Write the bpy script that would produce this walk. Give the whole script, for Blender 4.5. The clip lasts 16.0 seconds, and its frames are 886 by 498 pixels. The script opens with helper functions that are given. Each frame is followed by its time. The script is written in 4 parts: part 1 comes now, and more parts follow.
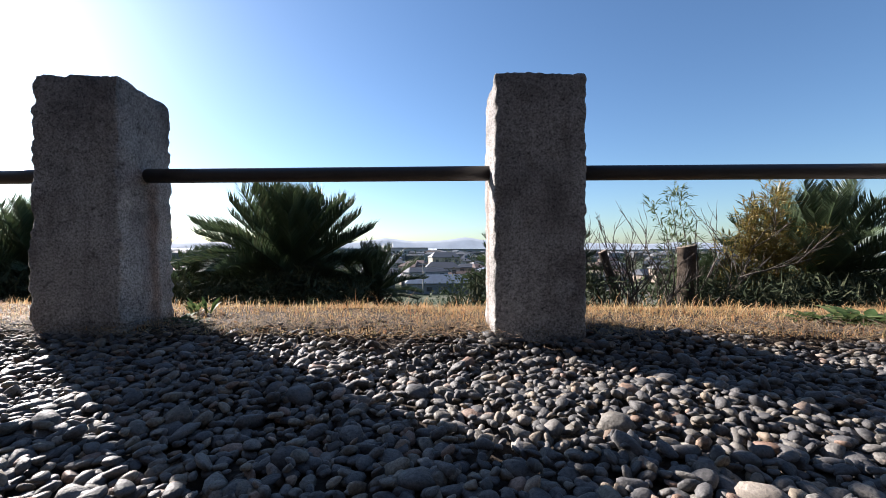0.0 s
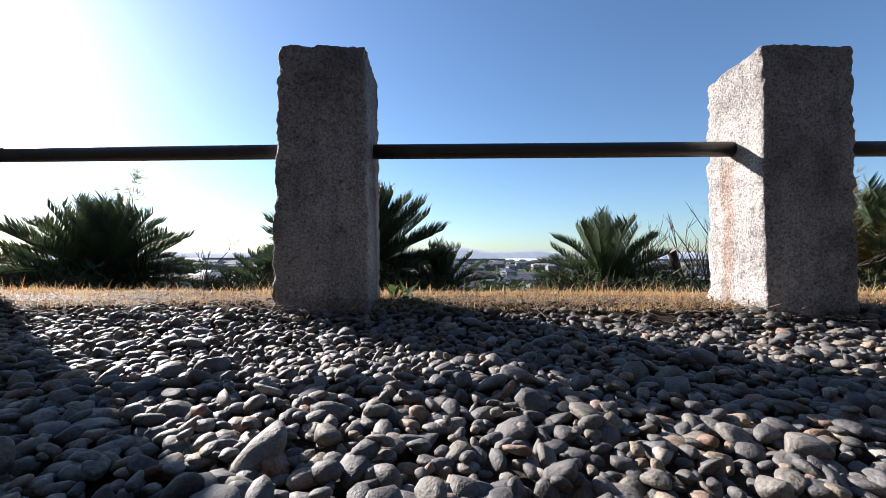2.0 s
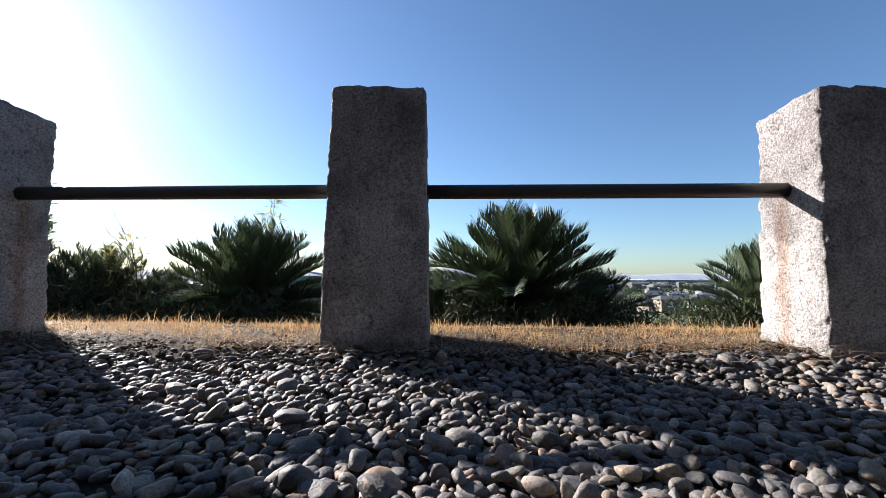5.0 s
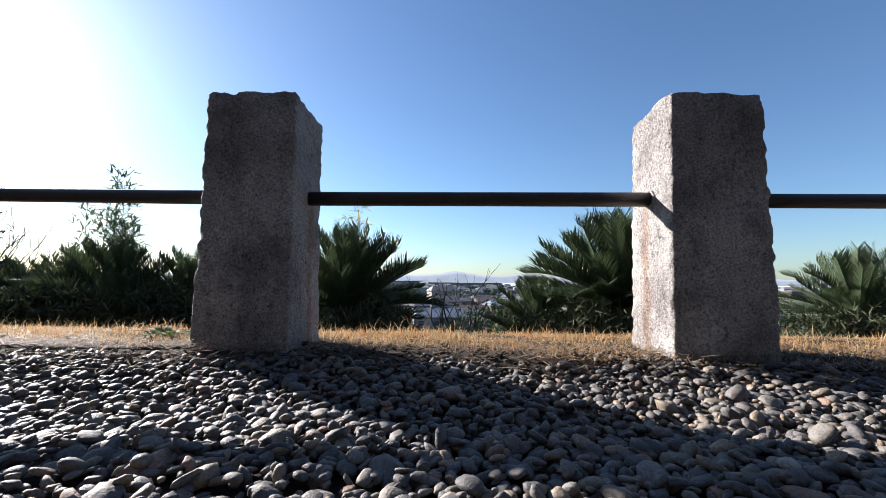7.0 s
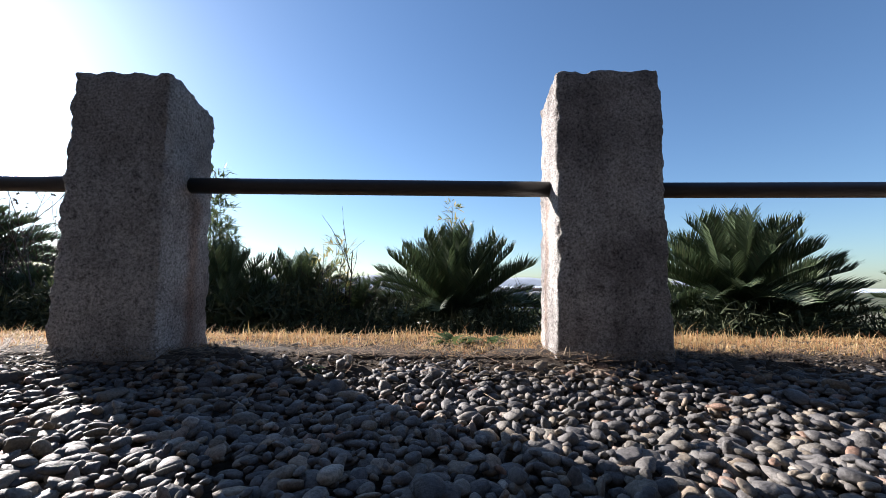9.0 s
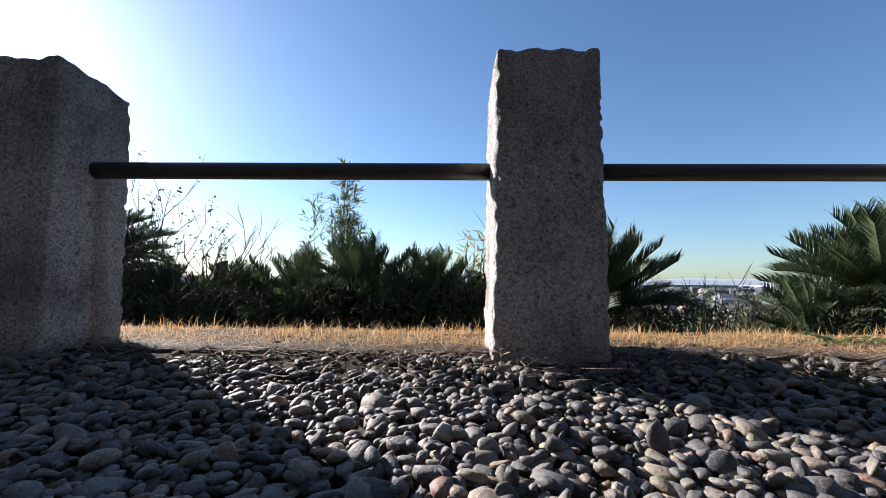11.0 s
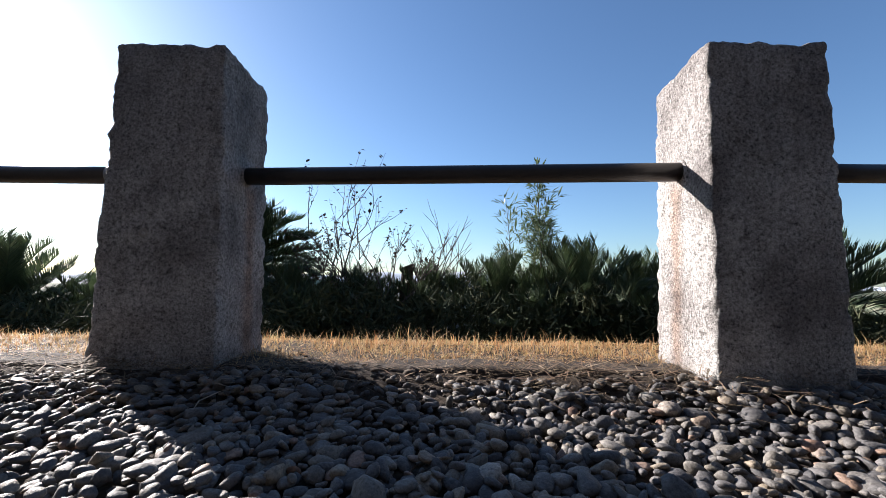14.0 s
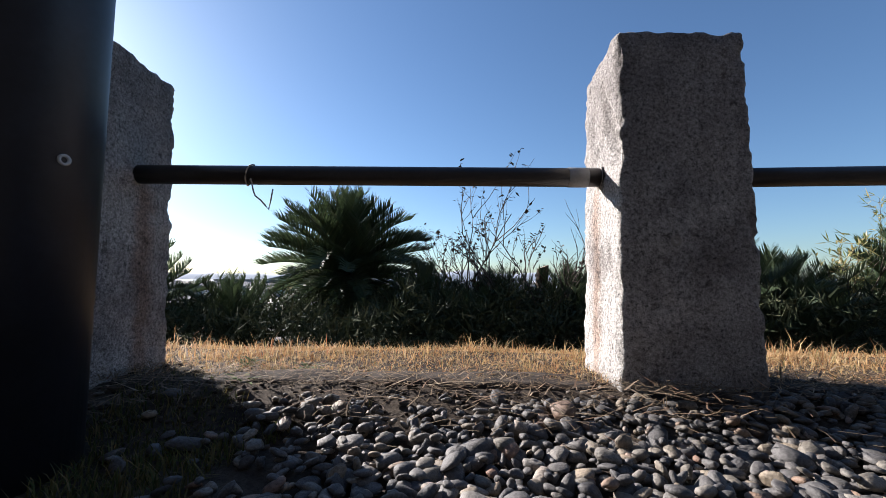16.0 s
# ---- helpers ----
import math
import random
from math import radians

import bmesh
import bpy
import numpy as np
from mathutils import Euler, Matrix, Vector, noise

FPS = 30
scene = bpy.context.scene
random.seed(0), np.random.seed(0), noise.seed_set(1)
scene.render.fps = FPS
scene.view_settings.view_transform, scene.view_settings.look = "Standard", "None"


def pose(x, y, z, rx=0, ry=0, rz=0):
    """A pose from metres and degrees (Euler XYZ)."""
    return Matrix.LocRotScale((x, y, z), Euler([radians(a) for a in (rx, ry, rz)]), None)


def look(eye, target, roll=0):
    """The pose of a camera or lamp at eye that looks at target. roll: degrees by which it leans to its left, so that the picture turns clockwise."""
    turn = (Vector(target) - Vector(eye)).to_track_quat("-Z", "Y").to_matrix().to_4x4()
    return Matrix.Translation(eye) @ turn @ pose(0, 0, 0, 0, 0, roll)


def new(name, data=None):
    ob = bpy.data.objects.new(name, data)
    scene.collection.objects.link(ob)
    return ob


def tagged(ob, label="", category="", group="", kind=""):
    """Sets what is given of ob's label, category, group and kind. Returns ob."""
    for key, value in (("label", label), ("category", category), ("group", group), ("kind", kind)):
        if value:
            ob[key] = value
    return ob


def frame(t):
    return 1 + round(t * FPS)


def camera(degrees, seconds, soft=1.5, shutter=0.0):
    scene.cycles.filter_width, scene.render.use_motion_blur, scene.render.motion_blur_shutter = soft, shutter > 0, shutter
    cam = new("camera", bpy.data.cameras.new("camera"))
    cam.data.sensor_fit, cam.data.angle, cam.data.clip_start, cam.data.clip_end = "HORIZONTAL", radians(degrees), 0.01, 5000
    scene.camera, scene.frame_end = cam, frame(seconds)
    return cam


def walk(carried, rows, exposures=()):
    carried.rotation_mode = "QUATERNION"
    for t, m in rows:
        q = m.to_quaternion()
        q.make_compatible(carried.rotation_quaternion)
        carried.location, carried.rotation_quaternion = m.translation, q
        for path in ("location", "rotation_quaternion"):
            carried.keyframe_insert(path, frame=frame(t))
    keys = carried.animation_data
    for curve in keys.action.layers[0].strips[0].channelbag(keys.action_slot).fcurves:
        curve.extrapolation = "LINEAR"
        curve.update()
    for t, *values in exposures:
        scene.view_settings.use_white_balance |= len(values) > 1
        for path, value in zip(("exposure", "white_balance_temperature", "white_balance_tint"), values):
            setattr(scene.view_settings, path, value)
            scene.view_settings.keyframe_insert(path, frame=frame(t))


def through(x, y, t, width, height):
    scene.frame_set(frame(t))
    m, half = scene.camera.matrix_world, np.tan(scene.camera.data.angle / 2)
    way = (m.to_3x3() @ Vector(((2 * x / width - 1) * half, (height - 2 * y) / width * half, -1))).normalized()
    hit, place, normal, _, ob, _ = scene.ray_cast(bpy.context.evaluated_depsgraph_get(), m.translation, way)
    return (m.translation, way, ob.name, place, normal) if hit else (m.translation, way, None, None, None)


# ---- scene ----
cam = camera(95.5, 16.0, soft=0.8)
PATH = [
    (0, (-0.030, 0.068, 0.368), (-0.046, 2.068, 0.357), 0.05),
    (0.5, (-0.261, 0.034, 0.288), (-0.279, 2.034, 0.284), -0.14),
    (1, (-0.514, 0.070, 0.274), (-0.532, 2.070, 0.273), 0.10),
    (1.5, (-0.792, 0.105, 0.209), (-0.796, 2.105, 0.212), 0.07),
    (2, (-1.150, 0.115, 0.217), (-1.137, 2.115, 0.255), 0.09),
    (2.5, (-1.576, 0.164, 0.230), (-1.570, 2.163, 0.284), -0.04),
    (3, (-1.976, 0.211, 0.224), (-1.990, 2.210, 0.302), 0.30),
    (3.5, (-2.349, 0.180, 0.251), (-2.351, 2.178, 0.338), 0.28),
    (4, (-2.715, 0.191, 0.247), (-2.706, 2.189, 0.342), 0.26),
    (4.5, (-3.075, 0.185, 0.308), (-3.077, 2.181, 0.433), 0.44),
    (4.7, (-3.220, 0.173, 0.301), (-3.215, 2.169, 0.432), 0.33),
    (6.8, (-4.745, 0.221, 0.309), (-4.741, 2.215, 0.462), 0.54),
    (7, (-4.937, 0.237, 0.315), (-4.901, 2.231, 0.471), 0.65),
    (7.5, (-5.355, 0.300, 0.249), (-5.309, 2.292, 0.413), 0.58),
    (8, (-5.801, 0.336, 0.285), (-5.762, 2.328, 0.459), 0.67),
    (8.2, (-5.953, 0.382, 0.290), (-5.903, 2.373, 0.463), 0.51),
    (10.3, (-7.453, 0.560, 0.285), (-7.476, 2.553, 0.458), 0.56),
    (10.5, (-7.646, 0.601, 0.310), (-7.687, 2.593, 0.482), 0.82),
    (11, (-8.094, 0.613, 0.267), (-8.124, 2.606, 0.426), 0.44),
    (11.5, (-8.593, 0.562, 0.330), (-8.604, 2.554, 0.499), 0.34),
    (12, (-8.983, 0.602, 0.277), (-8.997, 2.593, 0.458), 0.19),
    (12.5, (-9.364, 0.599, 0.267), (-9.377, 2.591, 0.449), 0.25),
    (13, (-9.847, 0.706, 0.282), (-9.876, 2.700, 0.442), 0.14),
    (13.5, (-10.329, 0.742, 0.260), (-10.364, 2.736, 0.412), 0.56),
    (14, (-10.786, 0.772, 0.305), (-10.791, 2.766, 0.462), 0.59),
    (14.5, (-11.235, 0.810, 0.230), (-11.235, 2.804, 0.389), 0.59),
    (15, (-11.693, 0.781, 0.277), (-11.694, 2.775, 0.434), 0.82),
    (15.5, (-12.151, 0.849, 0.267), (-12.176, 2.844, 0.410), 0.35),
    (16, (-12.541, 0.897, 0.337), (-12.556, 2.891, 0.486), 0.35),
]
walk(cam, [(t, look(eye, target, roll)) for t, eye, target, roll in PATH], [(0, 1.72, 6200, 15), (15.4, 1.72, 6200, 15), (16, 1.56, 6200, 15)])

# ---- world, sun, exposure ----
SUN_AZ, SUN_EL = radians(51.8), radians(23.3)      # left of straight ahead, above the horizon
world = bpy.data.worlds.new("sky")
scene.world = world
world.use_nodes = True
wt = world.node_tree
sky = wt.nodes.new("ShaderNodeTexSky")
sky.sky_type = "NISHITA"
sky.sun_disc = False
sky.sun_elevation, sky.sun_rotation = SUN_EL, -SUN_AZ
sky.air_density, sky.dust_density, sky.ozone_density, sky.altitude = 1.0, 0.45, 1.7, 30
clear = wt.nodes.new("ShaderNodeMix")            # clear winter air, a little bluer than the model's
clear.data_type, clear.blend_type = "RGBA", "MULTIPLY"
clear.inputs[0].default_value, clear.inputs[7].default_value = 1.0, (0.705, 0.865, 0.985, 1)
wt.links.new(sky.outputs[0], clear.inputs[6])
wt.links.new(clear.outputs[2], wt.nodes["Background"].inputs[0])
wt.nodes["Background"].inputs[1].default_value = 0.0505

sun_data = bpy.data.lights.new("sun", "SUN")
sun_data.energy, sun_data.angle, sun_data.color = 5.0, radians(0.55), (1.0, 0.93, 0.83)
sun = new("sun", sun_data)
to_sun = Vector((-math.sin(SUN_AZ) * math.cos(SUN_EL), math.cos(SUN_AZ) * math.cos(SUN_EL), math.sin(SUN_EL)))
sun.matrix_world = look(to_sun * 50, (0, 0, 0))


# ---- materials ----
def material(name):
    m = bpy.data.materials.new(name)
    m.use_nodes = True
    nt = m.node_tree
    return m, nt, nt.nodes["Principled BSDF"]


def node(nt, kind, values=(), **props):
    n = nt.nodes.new(kind)
    for k, v in props.items():
        setattr(n, k, v)
    for k, v in dict(values).items():
        n.inputs[k].default_value = v
    return n


def coords(nt, which="Object"):
    return nt.nodes.new("ShaderNodeTexCoord").outputs[which]


def noise_node(nt, vec, scale, detail=4, rough=0.55):
    n = node(nt, "ShaderNodeTexNoise", {"Scale": scale, "Detail": detail, "Roughness": rough})
    nt.links.new(vec, n.inputs["Vector"])
    return n.outputs["Fac"]


def ramp(nt, fac, stops):
    r = nt.nodes.new("ShaderNodeValToRGB")
    els = r.color_ramp.elements
    while len(els) < len(stops):
        els.new(0.5)
    for e, (p, c) in zip(els, stops):
        e.position, e.color = p, (*c, 1)
    nt.links.new(fac, r.inputs[0])
    return r.outputs[0]


def mixed(nt, fac, a, b, mode="MIX"):
    n = node(nt, "ShaderNodeMix", data_type="RGBA", blend_type=mode)
    for socket, v in ((n.inputs[0], fac), (n.inputs[6], a), (n.inputs[7], b)):
        if isinstance(v, (int, float)):
            socket.default_value = v
        elif isinstance(v, tuple):
            socket.default_value = (*v, 1)
        else:
            nt.links.new(v, socket)
    return n.outputs[2]


def bump(nt, bsdf, height, strength, distance):
    b = node(nt, "ShaderNodeBump", {"Strength": strength, "Distance": distance})
    nt.links.new(height, b.inputs["Height"])
    nt.links.new(b.outputs[0], bsdf.inputs["Normal"])


def grey(v, warm=0.0):
    return (v * (1 + warm), v, v * (1 - warm))


def make_granite():
    m, nt, b = material("granite")
    geo = nt.nodes.new("ShaderNodeNewGeometry").outputs["Position"]
    fine = noise_node(nt, geo, 330, 2, 0.6)
    speck = noise_node(nt, geo, 100, 4, 0.75)
    big = noise_node(nt, geo, 3.2, 5, 0.6)
    mid = noise_node(nt, geo, 14, 5, 0.65)
    base = ramp(nt, speck, [(0.33, grey(0.07, 0.03)), (0.42, grey(0.26, 0.04)), (0.55, grey(0.43, 0.035)), (0.70, grey(0.61, 0.03))])
    fl = ramp(nt, fine, [(0.33, grey(0.55)), (0.5, grey(1.0)), (0.68, grey(1.2))])
    col = mixed(nt, 0.75, base, fl, "MULTIPLY")
    stain = ramp(nt, big, [(0.36, (0.42, 0.38, 0.37)), (0.47, (0.82, 0.79, 0.77)), (0.60, (1.20, 1.18, 1.15))])
    pit = ramp(nt, noise_node(nt, geo, 62, 5, 0.75), [(0.34, (0.25, 0.24, 0.23)), (0.44, (1, 1, 1))])
    col = mixed(nt, 0.32, col, pit, "MULTIPLY")
    mica = ramp(nt, noise_node(nt, geo, 125, 2, 0.5), [(0.32, (0.16, 0.15, 0.15)), (0.37, (1, 1, 1))])
    col = mixed(nt, 0.65, col, mica, "MULTIPLY")
    col = mixed(nt, 0.8, col, stain, "MULTIPLY")
    stretch = node(nt, "ShaderNodeMapping", {"Scale": (1.0, 1.0, 0.12)})
    nt.links.new(geo, stretch.inputs["Vector"])
    run = ramp(nt, noise_node(nt, stretch.outputs[0], 17, 4, 0.6), [(0.36, (0.42, 0.38, 0.36)), (0.47, (0.9, 0.89, 0.88)), (0.6, (1.12, 1.12, 1.12))])
    col = mixed(nt, 0.28, col, run, "MULTIPLY")
    blotch = ramp(nt, noise_node(nt, geo, 24, 5, 0.7), [(0.33, (0.22, 0.19, 0.18)), (0.41, (1, 1, 1))])
    col = mixed(nt, 0.7, col, blotch, "MULTIPLY")
    sep_z = nt.nodes.new("ShaderNodeSeparateXYZ")
    nt.links.new(geo, sep_z.inputs[0])
    limit = node(nt, "ShaderNodeMath", {1: 0.9, 2: -0.45}, operation="MULTIPLY_ADD")
    nt.links.new(big, limit.inputs[0])
    high = node(nt, "ShaderNodeMath", operation="ADD")
    nt.links.new(sep_z.outputs["Z"], high.inputs[0])
    nt.links.new(limit.outputs[0], high.inputs[1])
    crust = node(nt, "ShaderNodeMapRange", {1: 0.62, 2: 0.92, 3: 0.0, 4: 0.42})
    nt.links.new(high.outputs[0], crust.inputs[0])
    col = mixed(nt, crust.outputs[0], col, mixed(nt, 1.0, col, (0.40, 0.34, 0.33), "MULTIPLY"))
    rust = ramp(nt, mid, [(0.60, (0, 0, 0)), (0.74, (1, 1, 1))])
    sep = node(nt, "ShaderNodeRGBToBW")
    nt.links.new(rust, sep.inputs[0])
    lich = node(nt, "ShaderNodeMath", {1: 0.45}, operation="MULTIPLY")
    nt.links.new(sep.outputs[0], lich.inputs[0])
    col = mixed(nt, lich.outputs[0], col, (0.13, 0.105, 0.085))
    # rust that has run down the stone from the pipe's sockets
    local = node(nt, "ShaderNodeSeparateXYZ")
    nt.links.new(coords(nt), local.inputs[0])
    sway = node(nt, "ShaderNodeMath", {1: 0.10, 2: -0.085}, operation="MULTIPLY_ADD")
    nt.links.new(noise_node(nt, geo, 9, 4, 0.65), sway.inputs[0])
    across = node(nt, "ShaderNodeMath", operation="ADD")
    nt.links.new(local.outputs["Y"], across.inputs[0])
    nt.links.new(sway.outputs[0], across.inputs[1])
    off = node(nt, "ShaderNodeMath", operation="ABSOLUTE")
    nt.links.new(across.outputs[0], off.inputs[0])
    band = node(nt, "ShaderNodeMapRange", {1: 0.012, 2: 0.055, 3: 1.0, 4: 0.0})
    nt.links.new(off.outputs[0], band.inputs[0])
    below = node(nt, "ShaderNodeMapRange", {1: 0.64, 2: 0.70, 3: 0.6, 4: 0.0})
    nt.links.new(local.outputs["Z"], below.inputs[0])
    run_down = node(nt, "ShaderNodeMath", operation="MULTIPLY")
    nt.links.new(band.outputs[0], run_down.inputs[0])
    nt.links.new(below.outputs[0], run_down.inputs[1])
    col = mixed(nt, run_down.outputs[0], col, mixed(nt, 1.0, col, (0.62, 0.36, 0.22), "MULTIPLY"))
    nt.links.new(col, b.inputs["Base Color"])
    b.inputs["Roughness"].default_value = 0.85
    rel = node(nt, "ShaderNodeMath", operation="ADD")
    nt.links.new(noise_node(nt, geo, 110, 5, 0.75), rel.inputs[0])
    nt.links.new(noise_node(nt, geo, 38, 3, 0.6), rel.inputs[1])
    bump(nt, b, rel.outputs[0], 0.9, 0.011)
    return m


def make_pebble():
    m, nt, b = material("river_pebble")
    geo = nt.nodes.new("ShaderNodeNewGeometry")
    info = nt.nodes.new("ShaderNodeObjectInfo")
    add = node(nt, "ShaderNodeMath", operation="ADD")
    nt.links.new(geo.outputs["Random Per Island"], add.inputs[0])
    nt.links.new(info.outputs["Random"], add.inputs[1])
    fr = node(nt, "ShaderNodeMath", operation="FRACT")
    nt.links.new(add.outputs[0], fr.inputs[0])
    tone = ramp(nt, fr.outputs[0], [(0.0, (0.07, 0.068, 0.07)), (0.25, (0.13, 0.124, 0.121)), (0.45, (0.09, 0.086, 0.086)), (0.62, (0.20, 0.186, 0.168)),
                                    (0.78, (0.17, 0.152, 0.125)), (0.90, (0.29, 0.235, 0.17)), (0.955, (0.25, 0.15, 0.105)), (1.0, (0.36, 0.335, 0.29))])
    pos = geo.outputs["Position"]
    n1 = noise_node(nt, pos, 160, 4, 0.65)
    n2 = noise_node(nt, pos, 28, 4, 0.6)
    col = mixed(nt, 0.9, tone, ramp(nt, n1, [(0.3, grey(0.36)), (0.5, grey(0.74)), (0.7, grey(1.05))]), "MULTIPLY")
    col = mixed(nt, 0.6, col, ramp(nt, n2, [(0.38, grey(0.62, 0.04)), (0.6, grey(1.12, 0.02))]), "MULTIPLY")
    pits = ramp(nt, noise_node(nt, pos, 330, 3, 0.7), [(0.30, grey(0.45)), (0.42, grey(1.0)), (0.72, grey(1.12))])
    col = mixed(nt, 0.8, col, pits, "MULTIPLY")
    nt.links.new(col, b.inputs["Base Color"])
    b.inputs["Roughness"].default_value, b.inputs["Specular IOR Level"].default_value = 0.64, 0.42
    rel = node(nt, "ShaderNodeMath", operation="ADD")
    nt.links.new(n1, rel.inputs[0])
    nt.links.new(noise_node(nt, pos, 70, 4, 0.7), rel.inputs[1])
    bump(nt, b, rel.outputs[0], 0.5, 0.005)
    return m


def make_leafy(name, stops, rough=0.4, through=0.25, scale=30):
    """Foliage whose pieces differ, with light passing through the blades."""
    m, nt, b = material(name)
    geo = nt.nodes.new("ShaderNodeNewGeometry")
    info = nt.nodes.new("ShaderNodeObjectInfo")
    add = node(nt, "ShaderNodeMath", operation="ADD")
    nt.links.new(geo.outputs["Random Per Island"], add.inputs[0])
    half = node(nt, "ShaderNodeMath", {1: 0.6}, operation="MULTIPLY")
    nt.links.new(info.outputs["Random"], half.inputs[0])
    nt.links.new(half.outputs[0], add.inputs[1])
    fr = node(nt, "ShaderNodeMath", operation="FRACT")
    nt.links.new(add.outputs[0], fr.inputs[0])
    col = ramp(nt, fr.outputs[0], stops)
    col = mixed(nt, 0.5, col, ramp(nt, noise_node(nt, geo.outputs["Position"], scale), [(0.3, grey(0.6)), (0.7, grey(1.3))]), "MULTIPLY")
    nt.links.new(col, b.inputs["Base Color"])
    b.inputs["Roughness"].default_value = rough
    b.inputs["Specular IOR Level"].default_value = 0.1 if rough > 0.55 else 0.5
    tr = node(nt, "ShaderNodeBsdfTranslucent")
    nt.links.new(col, tr.inputs["Color"])
    mx = node(nt, "ShaderNodeMixShader", {0: through})
    nt.links.new(b.outputs[0], mx.inputs[1])
    nt.links.new(tr.outputs[0], mx.inputs[2])
    nt.links.new(mx.outputs[0], nt.nodes["Material Output"].inputs["Surface"])
    return m


def make_plain(name, color, rough=0.7, metal=0.0, var=0.35, scale=12, bumps=0.2, dist=0.004):
    m, nt, b = material(name)
    pos = nt.nodes.new("ShaderNodeNewGeometry").outputs["Position"]
    n = noise_node(nt, pos, scale, 6, 0.65)
    n2 = noise_node(nt, pos, scale * 9, 3, 0.6)
    col = mixed(nt, 1.0, color, ramp(nt, n, [(0.3, grey(1 - var)), (0.7, grey(1 + var))]), "MULTIPLY")
    col = mixed(nt, 0.5, col, ramp(nt, n2, [(0.3, grey(1 - var)), (0.7, grey(1 + var))]), "MULTIPLY")
    nt.links.new(col, b.inputs["Base Color"])
    b.inputs["Roughness"].default_value, b.inputs["Metallic"].default_value = rough, metal
    b.inputs["Specular IOR Level"].default_value = 0.1 if rough > 0.9 else 0.5
    bump(nt, b, n2, bumps, dist)
    return m


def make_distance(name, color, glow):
    """A far backdrop surface; the light of the air in front of it is put in as emission."""
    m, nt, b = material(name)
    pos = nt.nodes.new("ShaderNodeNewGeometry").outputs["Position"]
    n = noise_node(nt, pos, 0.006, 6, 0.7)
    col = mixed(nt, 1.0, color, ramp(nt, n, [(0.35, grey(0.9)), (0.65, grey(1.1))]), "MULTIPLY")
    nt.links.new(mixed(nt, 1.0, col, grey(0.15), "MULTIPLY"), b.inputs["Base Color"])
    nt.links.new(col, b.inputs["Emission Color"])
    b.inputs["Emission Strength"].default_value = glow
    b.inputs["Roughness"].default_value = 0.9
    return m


def make_ground():
    m, nt, b = material("soil")
    pos = nt.nodes.new("ShaderNodeNewGeometry").outputs["Position"]
    sep = nt.nodes.new("ShaderNodeSeparateXYZ")
    nt.links.new(pos, sep.inputs[0])
    n1, n2 = noise_node(nt, pos, 5, 6, 0.65), noise_node(nt, pos, 70, 5, 0.7)
    near = mixed(nt, 1.0, ramp(nt, n1, [(0.35, (0.040, 0.031, 0.025)), (0.6, (0.08, 0.064, 0.05)), (0.75, (0.13, 0.105, 0.08))]),
                 ramp(nt, n2, [(0.3, grey(0.55)), (0.7, grey(1.35))]), "MULTIPLY")
    far = ramp(nt, noise_node(nt, pos, 0.035, 8, 0.75), [(0.38, (0.03, 0.045, 0.025)), (0.5, (0.07, 0.085, 0.05)), (0.6, (0.16, 0.15, 0.12)), (0.7, (0.26, 0.25, 0.23))])
    t = node(nt, "ShaderNodeMapRange", {1: 12.0, 2: 45.0})
    nt.links.new(sep.outputs["Y"], t.inputs[0])
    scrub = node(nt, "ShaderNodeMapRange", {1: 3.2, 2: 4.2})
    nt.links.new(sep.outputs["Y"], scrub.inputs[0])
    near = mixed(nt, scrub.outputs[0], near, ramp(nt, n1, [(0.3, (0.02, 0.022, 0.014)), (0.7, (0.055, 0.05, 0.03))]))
    nt.links.new(mixed(nt, t.outputs[0], near, far), b.inputs["Base Color"])
    b.inputs["Roughness"].default_value, b.inputs["Specular IOR Level"].default_value = 0.95, 0.1
    bump(nt, b, n2, 0.6, 0.012)
    return m


GRANITE = make_granite()
PEBBLE = make_pebble()
SOIL = make_ground()
DRY_GRASS = make_leafy("dry_grass", [(0, (0.50, 0.29, 0.13)), (0.25, (0.58, 0.41, 0.20)), (0.5, (0.40, 0.20, 0.09)), (0.75, (0.64, 0.49, 0.29)), (0.9, (0.29, 0.26, 0.11)), (1, (0.47, 0.18, 0.09))], 0.6, 0.38)
CLOD = make_leafy("clod", [(0, (0.035, 0.027, 0.022)), (0.5, (0.07, 0.055, 0.045)), (0.85, (0.13, 0.11, 0.09)), (1, (0.2, 0.18, 0.16))], 0.95, 0.0)
GREEN_GRASS = make_leafy("green_grass", [(0, (0.06, 0.08, 0.025)), (0.5, (0.11, 0.11, 0.04)), (1, (0.22, 0.16, 0.07))], 0.6, 0.3)
TWIG_LITTER = make_leafy("dry_stalk", [(0, (0.10, 0.06, 0.04)), (0.5, (0.22, 0.15, 0.10)), (1, (0.34, 0.27, 0.19))], 0.8, 0.05)
STRAW = make_leafy("straw", [(0, (0.11, 0.08, 0.05)), (0.5, (0.20, 0.15, 0.10)), (1, (0.07, 0.05, 0.032))], 0.8, 0.12)
CYCAD = make_leafy("cycad_leaf", [(0, (0.040, 0.064, 0.032)), (0.5, (0.058, 0.088, 0.040)), (0.9, (0.078, 0.108, 0.050)), (1, (0.085, 0.085, 0.045))], 0.52, 0.16)
SCRUB = make_leafy("scrub_leaf", [(0, (0.032, 0.042, 0.024)), (0.6, (0.05, 0.062, 0.034)), (1, (0.075, 0.078, 0.045))], 0.95, 0.06)
